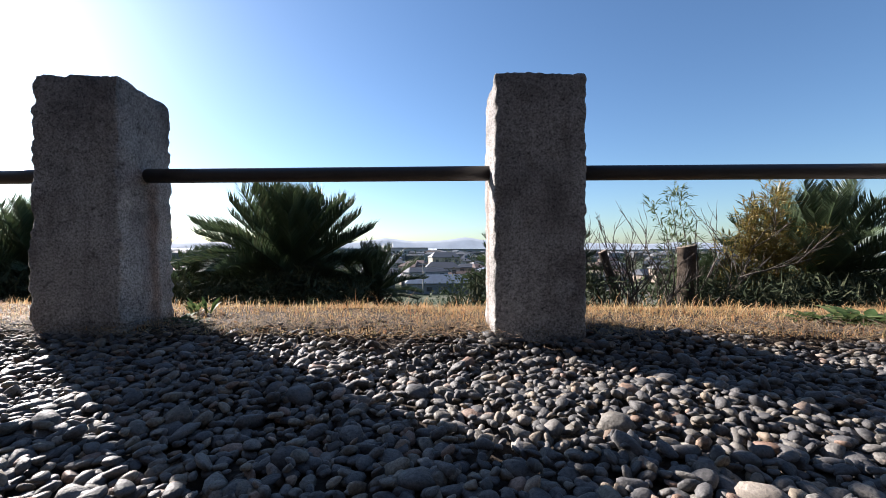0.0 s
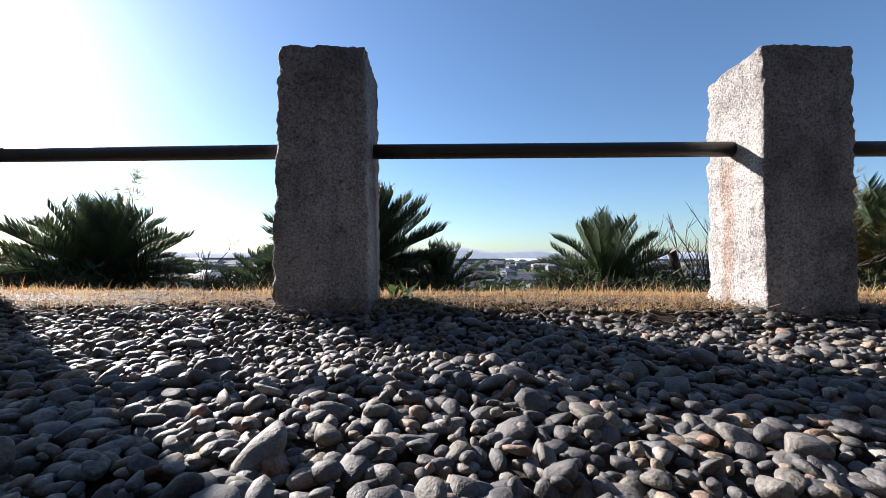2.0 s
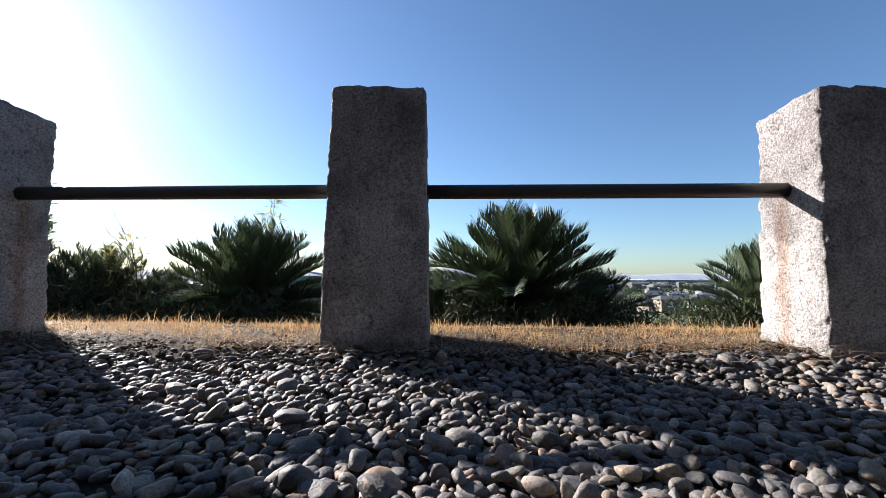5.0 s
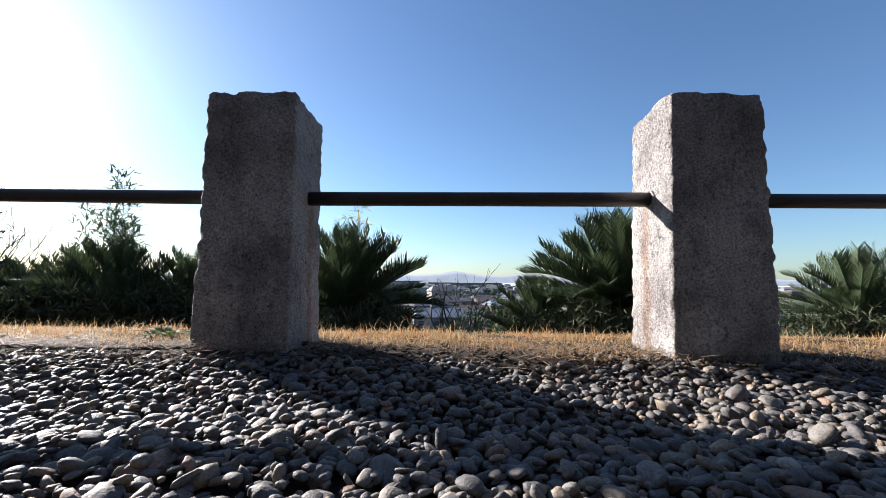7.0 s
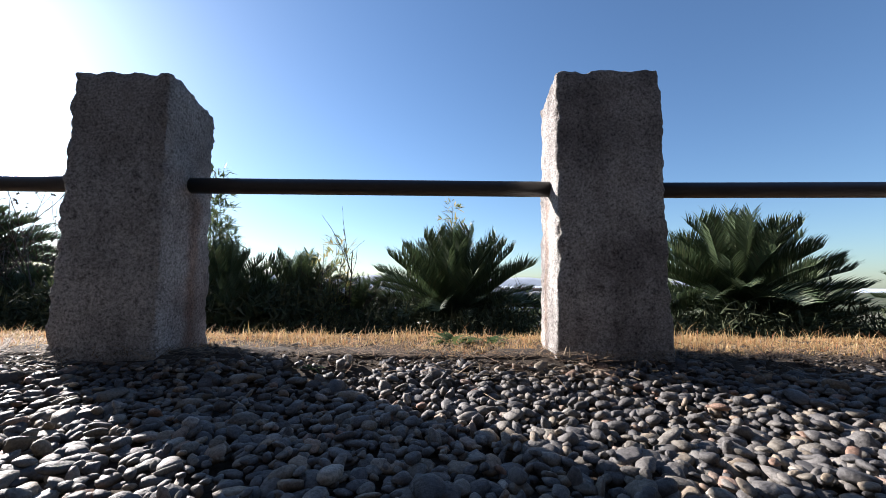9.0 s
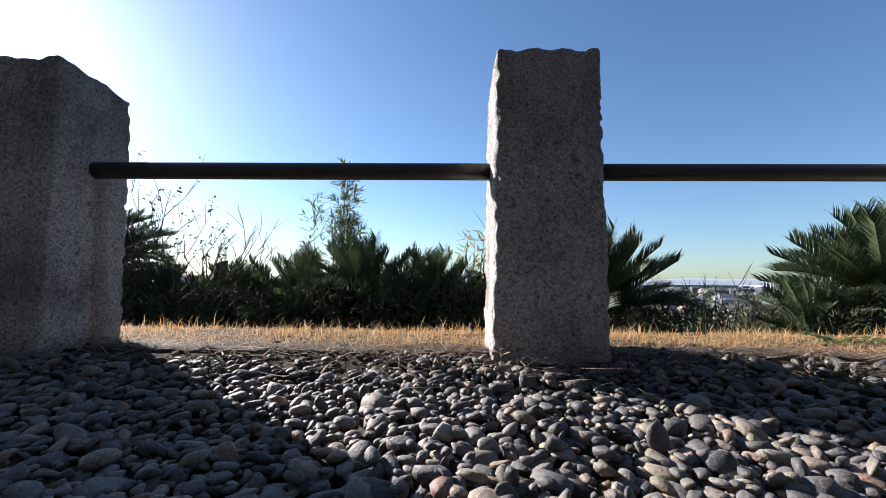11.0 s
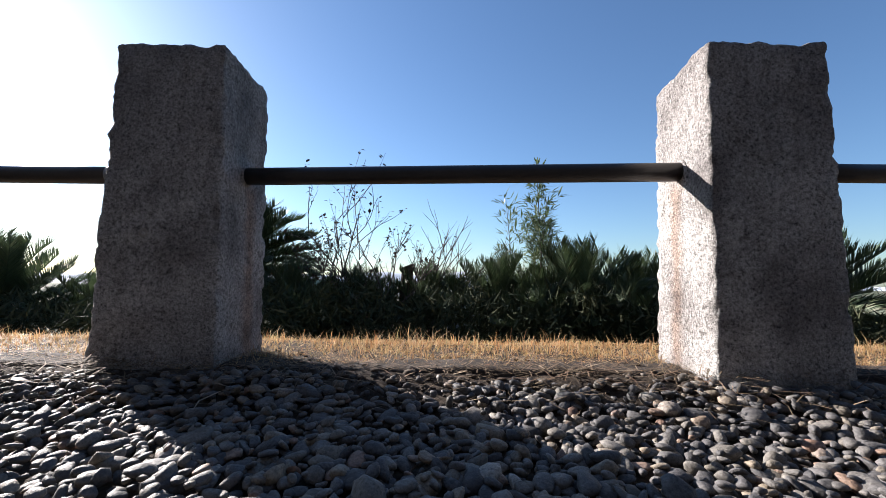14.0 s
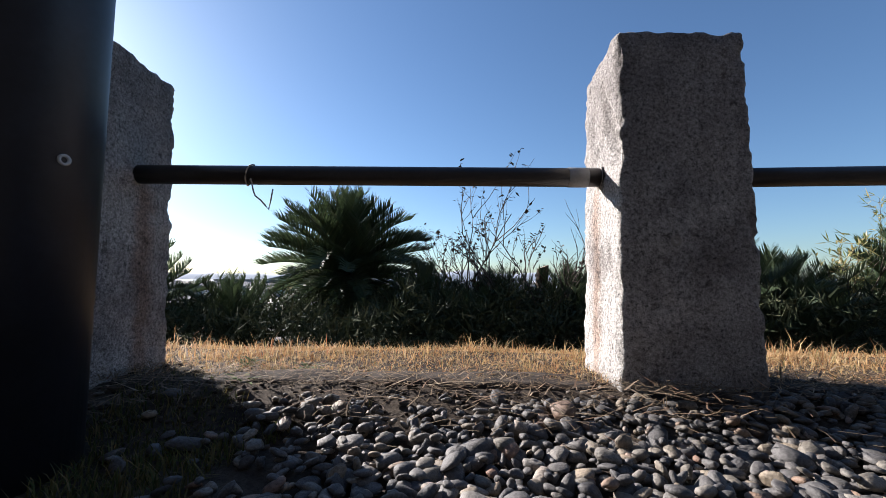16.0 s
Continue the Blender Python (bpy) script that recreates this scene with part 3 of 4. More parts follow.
# worn concrete edging between the posts of the far stretch
for n in range(4, 8):
    xa, xb = POSTS[n][0] - POSTS[n][4] / 2 - 0.01, POSTS[n + 1][0] + POSTS[n + 1][4] / 2 + 0.01
    verts, faces = [], []
    m, rows_ = 60, 8
    for i in range(m + 1):
        x = xa + (xb - xa) * i / m
        for j in range(rows_ + 1):
            y = row(x) + 0.06 + 0.17 * j / rows_ + (0.012 * noise.noise((x * 6, j, n)) if j in (0, rows_) else 0)
            z = 0.014 + 0.010 * noise.noise((x * 5, y * 7, n)) + 0.006 * noise.noise((x * 19, y * 24, n)) - (0.012 if j in (0, rows_) else 0)
            z -= 0.03 * max(0, noise.noise((x * 1.3, n, 9)) - 0.1)
            verts.append((x, y, z))
    base = len(verts)
    for i in range(m + 1):
        x = xa + (xb - xa) * i / m
        verts += [(x, row(x) + 0.065, -0.08), (x, row(x) + 0.225, -0.08)]
    R = rows_ + 1
    for i in range(m):
        for j in range(rows_):
            faces.append((i * R + j, (i + 1) * R + j, (i + 1) * R + j + 1, i * R + j + 1))
        faces.append((base + 2 * i, base + 2 * i + 2, (i + 1) * R, i * R))
        faces.append((i * R + rows_, (i + 1) * R + rows_, base + 2 * i + 3, base + 2 * i + 1))
    slab = new("edging_slab", mesh_of("edging_slab", verts, faces, CONCRETE, True))
    tagged(slab, "worn dirt-stained concrete edging strip between granite posts", "edging slab", "edging strips")


# ---- plants ----
def frond_mesh(name, length, arch, seed, mat, pairs=46, droop=0.0, wide_leaf=0.0072):
    """A cycad leaf along +x, curving; narrow leaflets in a V on both sides."""
    rg = random.Random(seed)
    verts, faces = [], []
    pts = []
    ang, p = arch[0], Vector((0, 0, 0))
    steps = 24
    for i in range(steps + 1):
        pts.append(p.copy())
        t = i / steps
        ang = arch[0] + (arch[1] - arch[0]) * t ** 1.5
        p = p + Vector((math.cos(ang), 0, math.sin(ang))) * (length / steps)
    tv, tf = tube(pts, [0.011 * (1 - 0.85 * i / steps) + 0.001 for i in range(steps + 1)], 5)
    verts += tv
    faces += tf
    for i in range(pairs):
        t = 0.10 + 0.90 * i / (pairs - 1)
        s = t * steps
        k = min(int(s), steps - 1)
        base = pts[k].lerp(pts[k + 1], s - k)
        d = (pts[k + 1] - pts[k]).normalized()
        up = Vector((-d.z, 0, d.x))
        ll = length * 0.235 * min(1.0, 2.2 * t + 0.25) * (1.0 if t < 0.80 else 1.0 - 1.9 * (t - 0.80)) * rg.uniform(0.88, 1.1)
        for side in (-1, 1):
            sweep = 0.55 + 0.5 * t + rg.uniform(-0.1, 0.1)
            out = (Vector((0, side, 0)) * math.cos(sweep) + d * math.sin(sweep) + up * (0.42 + rg.uniform(-0.12, 0.12))).normalized()
            wide = d * wide_leaf
            tip = base + out * ll + Vector((0, 0, -droop * ll))
            mid = base + out * ll * 0.55 + up * 0.012
            o = len(verts)
            verts += [base - wide, base + wide, mid + wide * 0.9, mid - wide * 0.9, tip]
            faces += [(o, o + 1, o + 2, o + 3), (o + 3, o + 2, o + 4)]
    return mesh_of(name, verts, faces, mat)


FRONDS = [frond_mesh("frond", 1.0, a, 20 + i, CYCAD, 66) for i, a in enumerate(((0.14, -0.30), (0.08, -0.10), (0.18, -0.55), (0.04, 0.06), (0.12, -0.20)))]
ARCHING = [frond_mesh("frond", 1.0, a, 30 + i, CYCAD, 66) for i, a in enumerate(((0.25, -0.60), (0.16, -0.30), (0.30, -0.95), (0.2, -0.45)))]
DRY_FRONDS = [frond_mesh("dry_frond", 1.0, a, 40 + i, CYCAD_DRY, 40, 0.2) for i, a in enumerate(((0.0, -1.1), (0.1, -1.4)))]


def trunk_mesh(h, r, seed):
    verts, faces = [], []
    n, m = 18, max(6, int(h / 0.06))
    for k in range(m + 1):
        z = h * k / m
        for i in range(n):
            w = 2 * math.pi * i / n
            rr = r * (1 + 0.12 * ((i + k) % 2) + 0.10 * noise.noise((math.cos(w) * 3, math.sin(w) * 3, z * 9 + seed))) * (1.08 - 0.2 * z / max(h, 0.1))
            verts.append((rr * math.cos(w), rr * math.sin(w), z))
    for k in range(m):
        for i in range(n):
            q = (i + 1) % n
            faces.append((k * n + i, k * n + q, (k + 1) * n + q, (k + 1) * n + i))
    faces.append(tuple(range(m * n, m * n + n)))
    return mesh_of("trunk", verts, faces, BARK)


def cycad(x, y, top, size, count, seed, label, lowest=-0.35, dry=0, leaves=FRONDS):
    """A cycad whose crown's middle lies so that its highest leaves reach the given height."""
    rg = random.Random(seed)
    count = round(count * 0.85)
    ground = ground_height(x, y)
    heart = top - size * 0.93
    h = max(0.15, heart - ground)
    ob = empty("cycad", pose(x, y, ground))
    part("trunk", trunk_mesh(h, 0.13 + 0.05 * size, seed), ob, "scaly dark trunk", Matrix.Translation((0, 0, -0.05)))
    for i in range(count):
        u = (i + 0.5) / count
        elev = lowest + (1.45 - lowest) * u ** 0.78 + rg.uniform(-0.08, 0.08)
        az = i * 2.399963 + rg.uniform(-0.2, 0.2)
        s = size * rg.uniform(0.9, 1.08) * (1.0 - 0.08 * max(0, elev)) * (0.86 if elev < 0.1 else 1.0)
        m = pose(0, 0, h - 0.08 + 0.06 * u) @ Euler((0, 0, az)).to_matrix().to_4x4() @ Euler((0, -elev, 0)).to_matrix().to_4x4() @ Euler((rg.uniform(-0.25, 0.25), 0, 0)).to_matrix().to_4x4()
        part("frond", leaves[rg.randrange(len(leaves))], ob, "", m @ Matrix.Diagonal((s, s * rg.uniform(0.9, 1.1), s, 1)))
    for i in range(dry):
        az = rg.uniform(0, 6.28)
        m = pose(0, 0, h - 0.15) @ Euler((0, 0, az)).to_matrix().to_4x4() @ Euler((0, rg.uniform(-0.55, 0.35), 0)).to_matrix().to_4x4()
        s = size * rg.uniform(0.7, 0.95)
        part("dry_frond", DRY_FRONDS[i % 2], ob, "straw-coloured withered leaf", m @ Matrix.Diagonal((s, s, s, 1)))
    tagged(ob, label, "cycad", "cycads on the slope")
    return ob


BIG = "dark green cycad with a full dome of stiff leaves"
SMALL = "low dark green cycad spreading over the slope"
cycad(5.65, 6.2, 1.36, 1.50, 95, 1, "dark green cycad half hidden by yellowed bamboo", -0.7)
cycad(1.30, 6.1, 0.87, 1.10, 70, 2, SMALL, -0.6, 2)
cycad(-2.32, 6.0, 1.32, 1.40, 165, 3, BIG, -0.8)
cycad(-1.15, 6.2, 0.45, 0.85, 50, 4, SMALL, -0.4)
cycad(-3.52, 5.8, 0.40, 0.85, 60, 5, SMALL, -0.4)
cycad(-6.20, 6.15, 1.08, 1.30, 140, 6, BIG, -0.85)
cycad(-8.30, 6.0, 0.74, 1.00, 64, 7, SMALL, -0.6, 1)
cycad(-9.15, 5.7, 0.82, 1.05, 70, 8, SMALL, -0.6)
cycad(-10.05, 6.0, 0.72, 1.00, 64, 9, SMALL, -0.6, 1)
cycad(-10.95, 6.1, 0.56, 0.95, 60, 10, SMALL, -0.6)
cycad(-14.05, 7.1, 1.74, 1.40, 150, 11, "tall dark green cycad with arching leaves", -1.0, 3, ARCHING)
cycad(-11.9, 6.0, 0.50, 0.90, 58, 12, SMALL, -0.6)
cycad(-12.8, 6.1, 0.54, 0.90, 58, 13, SMALL, -0.6)
cycad(-15.15, 5.9, 0.40, 0.90, 46, 14, "small cycad with pale withered outer leaves", -0.5, 6)
cycad(-16.7, 6.2, 0.92, 1.15, 70, 15, BIG, -0.7)
cycad(-12.3, 5.5, 0.30, 0.80, 50, 16, SMALL, -0.5)
cycad(4.1, 6.6, 0.35, 0.85, 44, 17, SMALL, -0.5)
cycad(-8.75, 5.3, 0.38, 0.80, 50, 18, SMALL, -0.5)
cycad(-7.55, 6.3, 0.42, 0.80, 44, 19, SMALL, -0.5, 1)
cycad(-9.75, 5.3, 0.32, 0.80, 50, 20, SMALL, -0.5)


def undergrowth(name, count, seed, stretches, mat):
    """Tangled low scrub that closes the slope between the cycads."""
    rg = np.random.default_rng(seed)
    spans = np.array([b - a for a, b, _ in stretches])
    which = rg.choice(len(stretches), count, p=spans / spans.sum())
    lo, hi, top = np.array(stretches).T
    x = lo[which] + rg.random(count) * (hi - lo)[which]
    y = rg.uniform(4.6, 6.8, count)
    t = (top[which] + 0.10 * np.sin(x * 5.1 + y) + 0.08 * np.sin(x * 13.0)) * np.clip((y - 3.2) / 2.2, 0.2, 1)
    g = np.array([ground_height(a, b) for a, b in zip(x, y)])
    z = g + (t - g) * rg.random(count) ** 0.6
    d = rg.normal(0, 1, (count, 3)) + np.array([0, 0, 0.9])
    d /= np.linalg.norm(d, axis=1)[:, None]
    L = rg.uniform(0.07, 0.20, count)[:, None]
    w = np.cross(d, rg.normal(0, 1, (count, 3)))
    w /= np.linalg.norm(w, axis=1)[:, None]
    w = w * rg.uniform(0.006, 0.014, count)[:, None]
    p = np.c_[x, y, z]
    V = np.stack([p - w, p + w, p + d * L], 1).reshape(-1, 3)
    ob = new(name, tri_mesh(name, V, np.arange(len(V)).reshape(-1, 3), mat, False))
    tagged(ob, "dense dark scrub filling the slope under the cycads", "undergrowth", kind="stuff")


undergrowth("scrub", 70000, 91, [(-18.5, -13.0, 0.02), (-13.0, -7.6, 0.22), (-7.6, -5.3, -0.02), (-5.3, -4.0, -0.60), (-4.0, -1.0, -0.02), (-1.0, 0.3, -0.55), (0.3, 2.0, -0.08), (2.0, 3.3, -0.65), (3.3, 7.5, -0.05)], SCRUB)


def leaf_strip(base, direction, length, width, sag):
    d = direction.normalized()
    s = d.cross(Vector((0, 0, 1)))
    s = s.normalized() if s.length > 1e-4 else Vector((1, 0, 0))
    mid = base + d * length * 0.45 + Vector((0, 0, -sag * 0.25 * length))
    tip = base + d * length + Vector((0, 0, -sag * length))
    return [base, mid + s * width, tip, mid - s * width], [(0, 1, 2, 3)]


def bamboo(x, y, top, spread, stalks, seed, leaves, mat, label, lean=(0, 0)):
    rg = random.Random(seed)
    g = ground_height(x, y)
    ob = empty("bamboo_clump", pose(x, y, g))
    for k in range(stalks):
        hgt = (top - g) * (1.0 if k == 0 else rg.uniform(0.62, 0.98))
        bx, by = rg.uniform(-spread, spread) * 0.4, rg.uniform(-spread, spread) * 0.4
        tx, ty = bx + rg.uniform(-spread, spread) + lean[0], by + rg.uniform(-spread, spread) * 0.6 + lean[1]
        pts = [Vector((bx + (tx - bx) * t ** 1.6, by + (ty - by) * t ** 1.6, hgt * t)) for t in [i / 8 for i in range(9)]]
        st = part("stalk", mesh_of("stalk", *tube(pts, [0.008 * (1 - 0.8 * i / 8) + 0.0012 for i in range(9)], 6), TWIG, True), ob)
        lists = []
        for i in range(leaves):
            t = rg.uniform(0.35, 1.0)
            s = t * 8
            j = min(int(s), 7)
            b0 = pts[j].lerp(pts[j + 1], s - j)
            az = rg.uniform(0, 6.28)
            side = Vector((math.cos(az), math.sin(az), rg.uniform(0.3, 1.3))).normalized()
            reach = rg.uniform(0.03, 0.28) * (1.15 - t * 0.5)
            e = b0 + side * reach
            lists.append(tube([b0, e], [0.0016, 0.0010], 3, False))
            for _ in range(rg.randint(3, 5)):
                dr = (side + Vector((rg.uniform(-0.8, 0.8), rg.uniform(-0.8, 0.8), rg.uniform(-0.5, 0.6)))).normalized()
                lists.append(leaf_strip(e, dr, rg.uniform(0.10, 0.21), rg.uniform(0.008, 0.014), rg.uniform(0.0, 0.5)))
        part("leaves", mesh_of("leaves", *join(lists), mat), ob)["kind"] = "stuff"
    tagged(ob, label, "bamboo", "bamboo among the cycads")


bamboo(-9.35, 6.1, 1.88, 0.35, 6, 31, 85, BAMBOO_GREEN, "slender green bamboo rising out of low cycads")
bamboo(-9.75, 6.0, 1.42, 0.30, 4, 32, 62, BAMBOO_GREEN, "slender green bamboo rising out of low cycads")
bamboo(-7.80, 5.7, 0.84, 0.22, 4, 33, 36, BAMBOO, "short straw-coloured bamboo beside a cycad")
bamboo(-6.28, 6.7, 1.56, 0.12, 3, 34, 55, BAMBOO, "single pale bamboo tip behind a cycad")
bamboo(3.75, 6.2, 1.40, 0.35, 5, 35, 50, BAMBOO_GREEN, "yellow-green bamboo leaning over a cut stump", (-0.35, 0))
bamboo(4.55, 5.8, 1.46, 0.50, 8, 36, 80, YELLOW, "yellowed bamboo tangled over a cycad", (0.15, 0))
bamboo(4.15, 5.8, 1.05, 0.40, 6, 37, 78, YELLOW, "yellowed bamboo tangled over a cycad")


def bare_shrub(x, y, top, seed, spread, stems, buds, label, lean=(0, 0)):
    """Thin leafless stems that fork; a few dry seed heads."""
    rg = random.Random(seed)
    g = ground_height(x, y)
    ob = empty("bare_shrub", pose(x, y, g))
    heads = []

    def grow(p, d, length, r, depth, out):
        pts = [p]
        for i in range(5):
            d = (d + Vector((rg.uniform(-0.16, 0.16), rg.uniform(-0.16, 0.16), rg.uniform(-0.04, 0.10)))).normalized()
            pts.append(pts[-1] + d * length / 5)
        out.append(tube(pts, [r * (1 - 0.12 * i) for i in range(6)], 5))
        if depth == 0:
            if buds:
                for _ in range(rg.randint(3, 6)):
                    q = pts[rg.randint(2, 5)] + Vector((rg.uniform(-0.03, 0.03), rg.uniform(-0.03, 0.03), rg.uniform(-0.02, 0.03)))
                    heads.append(leaf_strip(q, Vector((rg.uniform(-1, 1), rg.uniform(-1, 1), rg.uniform(-0.3, 1))), rg.uniform(0.05, 0.085), rg.uniform(0.014, 0.024), 0.2))
            return
        for _ in range(rg.randint(2, 3)):
            q = pts[rg.randint(2, 5)]
            nd = (d + Vector((rg.uniform(-0.7, 0.7), rg.uniform(-0.7, 0.7), rg.uniform(-0.2, 0.5)))).normalized()
            grow(q, nd, length * rg.uniform(0.5, 0.75), max(0.0035, r * 0.6), depth - 1, out)

    for k in range(stems):
        out = []
        d = Vector((rg.uniform(-spread, spread) + lean[0], rg.uniform(-spread, spread) + lean[1], 1)).normalized()
        grow(Vector((rg.uniform(-0.1, 0.1), rg.uniform(-0.1, 0.1), 0)), d, (top - g) * rg.uniform(0.45, 0.62), 0.019, 3, out)
        part("stem", mesh_of("stem", *join(out), TWIG, True), ob)
    if heads:
        part("seed_head_cluster", mesh_of("seed_head_cluster", *join(heads), BARK), ob, "dark dry seed heads")["kind"] = "stuff"
    tagged(ob, label, "bare shrub", "leafless shrubs on the slope")


bare_shrub(-11.5, 6.0, 1.26, 51, 0.35, 4, True, "leafless shrub with dark dry seed heads", (-0.1, 0))
bare_shrub(-12.0, 6.1, 1.18, 52, 0.30, 3, True, "leafless shrub with dark dry seed heads", (-0.35, 0))
bare_shrub(-10.9, 5.9, 1.10, 53, 0.35, 4, False, "leafless grey twiggy shrub")
bare_shrub(-7.75, 5.9, 0.95, 54, 0.25, 3, False, "leafless grey twiggy shrub")
bare_shrub(2.6, 6.0, 0.78, 55, 0.45, 6, False, "leafless grey twiggy shrub beside a cut stump")
bare_shrub(3.3, 5.6, 1.05, 56, 0.40, 5, False, "leafless grey twiggy shrub beside a cut stump", (0.2, 0))
bare_shrub(2.2, 5.8, 0.70, 59, 0.7, 6, False, "leafless grey twiggy shrub beside a cut stump")
bare_shrub(2.9, 5.9, 0.62, 60, 0.8, 6, False, "leafless grey twiggy shrub beside a cut stump")
bare_shrub(-4.55, 5.7, 0.42, 57, 0.5, 4, False, "leafless grey twiggy shrub")
bare_shrub(-11.45, 6.3, 1.75, 58, 0.15, 3, True, "leafless shrub leaning far over, with dark seed heads", (-0.85, 0))


def stump(x, y, top, r, lean, seed, label):
    g = ground_height(x, y)
    ob = empty("tree_stump", pose(x, y, g))
    verts, faces = [], []
    n, m = 20, 16
    for k in range(m + 1):
        t = k / m
        for i in range(n):
            w = 2 * math.pi * i / n
            rr = r * (1.15 - 0.2 * t) * (1 + 0.12 * noise.noise((math.cos(w) * 2 + seed, math.sin(w) * 2, t * 3)) + 0.05 * noise.noise((math.cos(w) * 8, math.sin(w) * 8, t * 9 + seed)))
            verts.append((lean * t + rr * math.cos(w), rr * math.sin(w), (top - g) * t + (0.03 * math.cos(w) if k == m else 0)))
    for k in range(m):
        for i in range(n):
            q = (i + 1) % n
            faces.append((k * n + i, k * n + q, (k + 1) * n + q, (k + 1) * n + i))
    part("trunk", mesh_of("trunk", verts, faces, BARK, True), ob)
    part("cut_face", mesh_of("cut_face", [(v[0], v[1], v[2] + 0.004) for v in verts[-n:]], [tuple(range(n))], CUT), ob, "weathered sawn face")
    tagged(ob, label, "tree stump")


stump(3.55, 6.0, 0.38, 0.135, -0.05, 3, "sawn-off dark tree stump on the slope")
stump(2.75, 6.1, 0.30, 0.06, -0.45, 5, "leaning thin sawn-off trunk on the slope")
stump(-11.35, 6.2, 0.50, 0.08, 0.08, 7, "sawn-off dark tree stump on the slope")


# ---- grass, straw and weeds ----
def blade_field(name, count, seed, place, length, mat, lying=False, wide=(0.0009, 0.0022)):
    rg = np.random.default_rng(seed)
    bases = place(rg, count)
    n = len(bases)
    clump = 0.75 + 0.35 * np.sin(bases[:, 0] * 6.1 + 2 * np.sin(bases[:, 1] * 8)) * np.sin(bases[:, 0] * 2.3 + bases[:, 1] * 5)
    L = rg.uniform(length[0], length[1], n) * (0.55 + 0.45 * rg.random(n)) * clump
    az = rg.uniform(0, 2 * np.pi, n)
    tilt = rg.uniform(1.25, 1.6, n) if lying else np.abs(rg.normal(0.45, 0.5, n))
    d = np.c_[np.sin(tilt) * np.cos(az), np.sin(tilt) * np.sin(az), np.cos(tilt)]
    fa = az + rg.uniform(1.0, 2.1, n)
    w = (rg.uniform(wide[0], wide[1], n))[:, None] * np.c_[np.cos(fa), np.sin(fa), np.zeros(n)]
    bend = np.c_[np.cos(az), np.sin(az), -0.4 * np.ones(n)] * (L * rg.uniform(0.05, 0.35, n))[:, None]
    if lying:
        bend = np.c_[np.cos(az + 1.5), np.sin(az + 1.5), np.zeros(n)] * (L * rg.uniform(-0.25, 0.25, n))[:, None]
    mid = bases + d * (L * 0.55)[:, None]
    tip = bases + d * L[:, None] + bend
    verts = np.stack([bases - w, bases + w, mid + w * 0.8, mid - w * 0.8, tip], 1).reshape(-1, 3)
    o = (np.arange(n) * 5)[:, None]
    tris = np.concatenate([o + np.array([[0, 1, 2]]), o + np.array([[0, 2, 3]]), o + np.array([[3, 2, 4]])], 1).reshape(-1, 3)
    return new(name, tri_mesh(name, verts, tris, mat, False))


rowv = np.vectorize(row)


def in_post(x, y, grow=0.0):
    hit = np.zeros(len(x), dtype=bool)
    for px, py, _, _, wb, _ in POSTS:
        hit |= (np.abs(x - px) < wb / 2 + grow) & (y > py - grow) & (y < py + POST_D + grow)
    return hit


def grass_place(rg, n):
    x = rg.uniform(-17.0, 6.0, n)
    start = np.where(x > -4.5, -0.02, 0.14) + 0.05 * np.sin(x * 2.3) + 0.03 * np.sin(x * 7.1)
    v = start + (0.86 - start) * rg.random(n) ** 0.8
    y = rowv(x) + v
    keep = ~in_post(x, y, 0.005)
    keep &= (np.sin(x * 5.3 + 3 * np.sin(y * 9)) + np.sin(x * 11.1 + y * 7)) > -1.35 + 0.9 * (v < start + 0.1)
    z = np.where(v > 0.68, -0.19 * (v - 0.68), 0.0) - 0.004
    return np.c_[x, y, z][keep]


grass = blade_field("grass", 90000, 5, grass_place, (0.02, 0.075), DRY_GRASS)
tagged(grass, "short dry orange-brown grass along the brow", "grass", kind="stuff")


def thatch_place(rg, n):
    x = rg.uniform(-17.0, 6.0, n)
    start = np.where(x > -4.5, -0.10, 0.11) + 0.05 * np.sin(x * 2.3) + 0.04 * np.sin(x * 6.1)
    v = start + (0.80 - start) * rg.random(n)
    y = rowv(x) + v
    keep = ~in_post(x, y, 0.0)
    return np.c_[x, y, np.where(v > 0.68, -0.19 * (v - 0.68), 0.0) + 0.003 + 0.014 * rg.random(n)][keep]


thatch = blade_field("thatch", 52000, 15, thatch_place, (0.03, 0.09), DRY_GRASS, True)
tagged(thatch, "matted dead grass lying between the standing blades", "grass", kind="stuff")


def tall_place(rg, n):
    x = rg.uniform(-17.0, 6.0, n)
    v = rg.uniform(0.45, 0.95, n)
    return np.c_[x, rowv(x) + v, np.where(v > 0.68, -0.19 * (v - 0.68), 0.0) - 0.004]


def corner_place(rg, n):
    x = rg.uniform(-14.3, -12.75, n)
    y = rg.uniform(1.12, 2.45, n)
    keep = ~in_post(x, y, 0.01) & (np.hypot(x - col_at.x, y - col_at.y) > 0.16) & ((np.sin(x * 9 + y * 4) + np.sin(y * 13 - x * 3)) > -0.9 + 1.7 * np.clip((x + 13.15) / 0.4, 0, 1))
    return np.c_[x, y, -0.03 - sink(y - rowv(x))][keep]


corner = blade_field("corner_grass", 26000, 8, corner_place, (0.03, 0.085), GREEN_GRASS)
tagged(corner, "patchy green-brown grass round the foot of the column", "grass", kind="stuff")
tall = blade_field("tall_grass", 9000, 6, tall_place, (0.06, 0.15), DRY_GRASS)
tagged(tall, "sparse taller dry grass stems along the brow", "grass", kind="stuff")


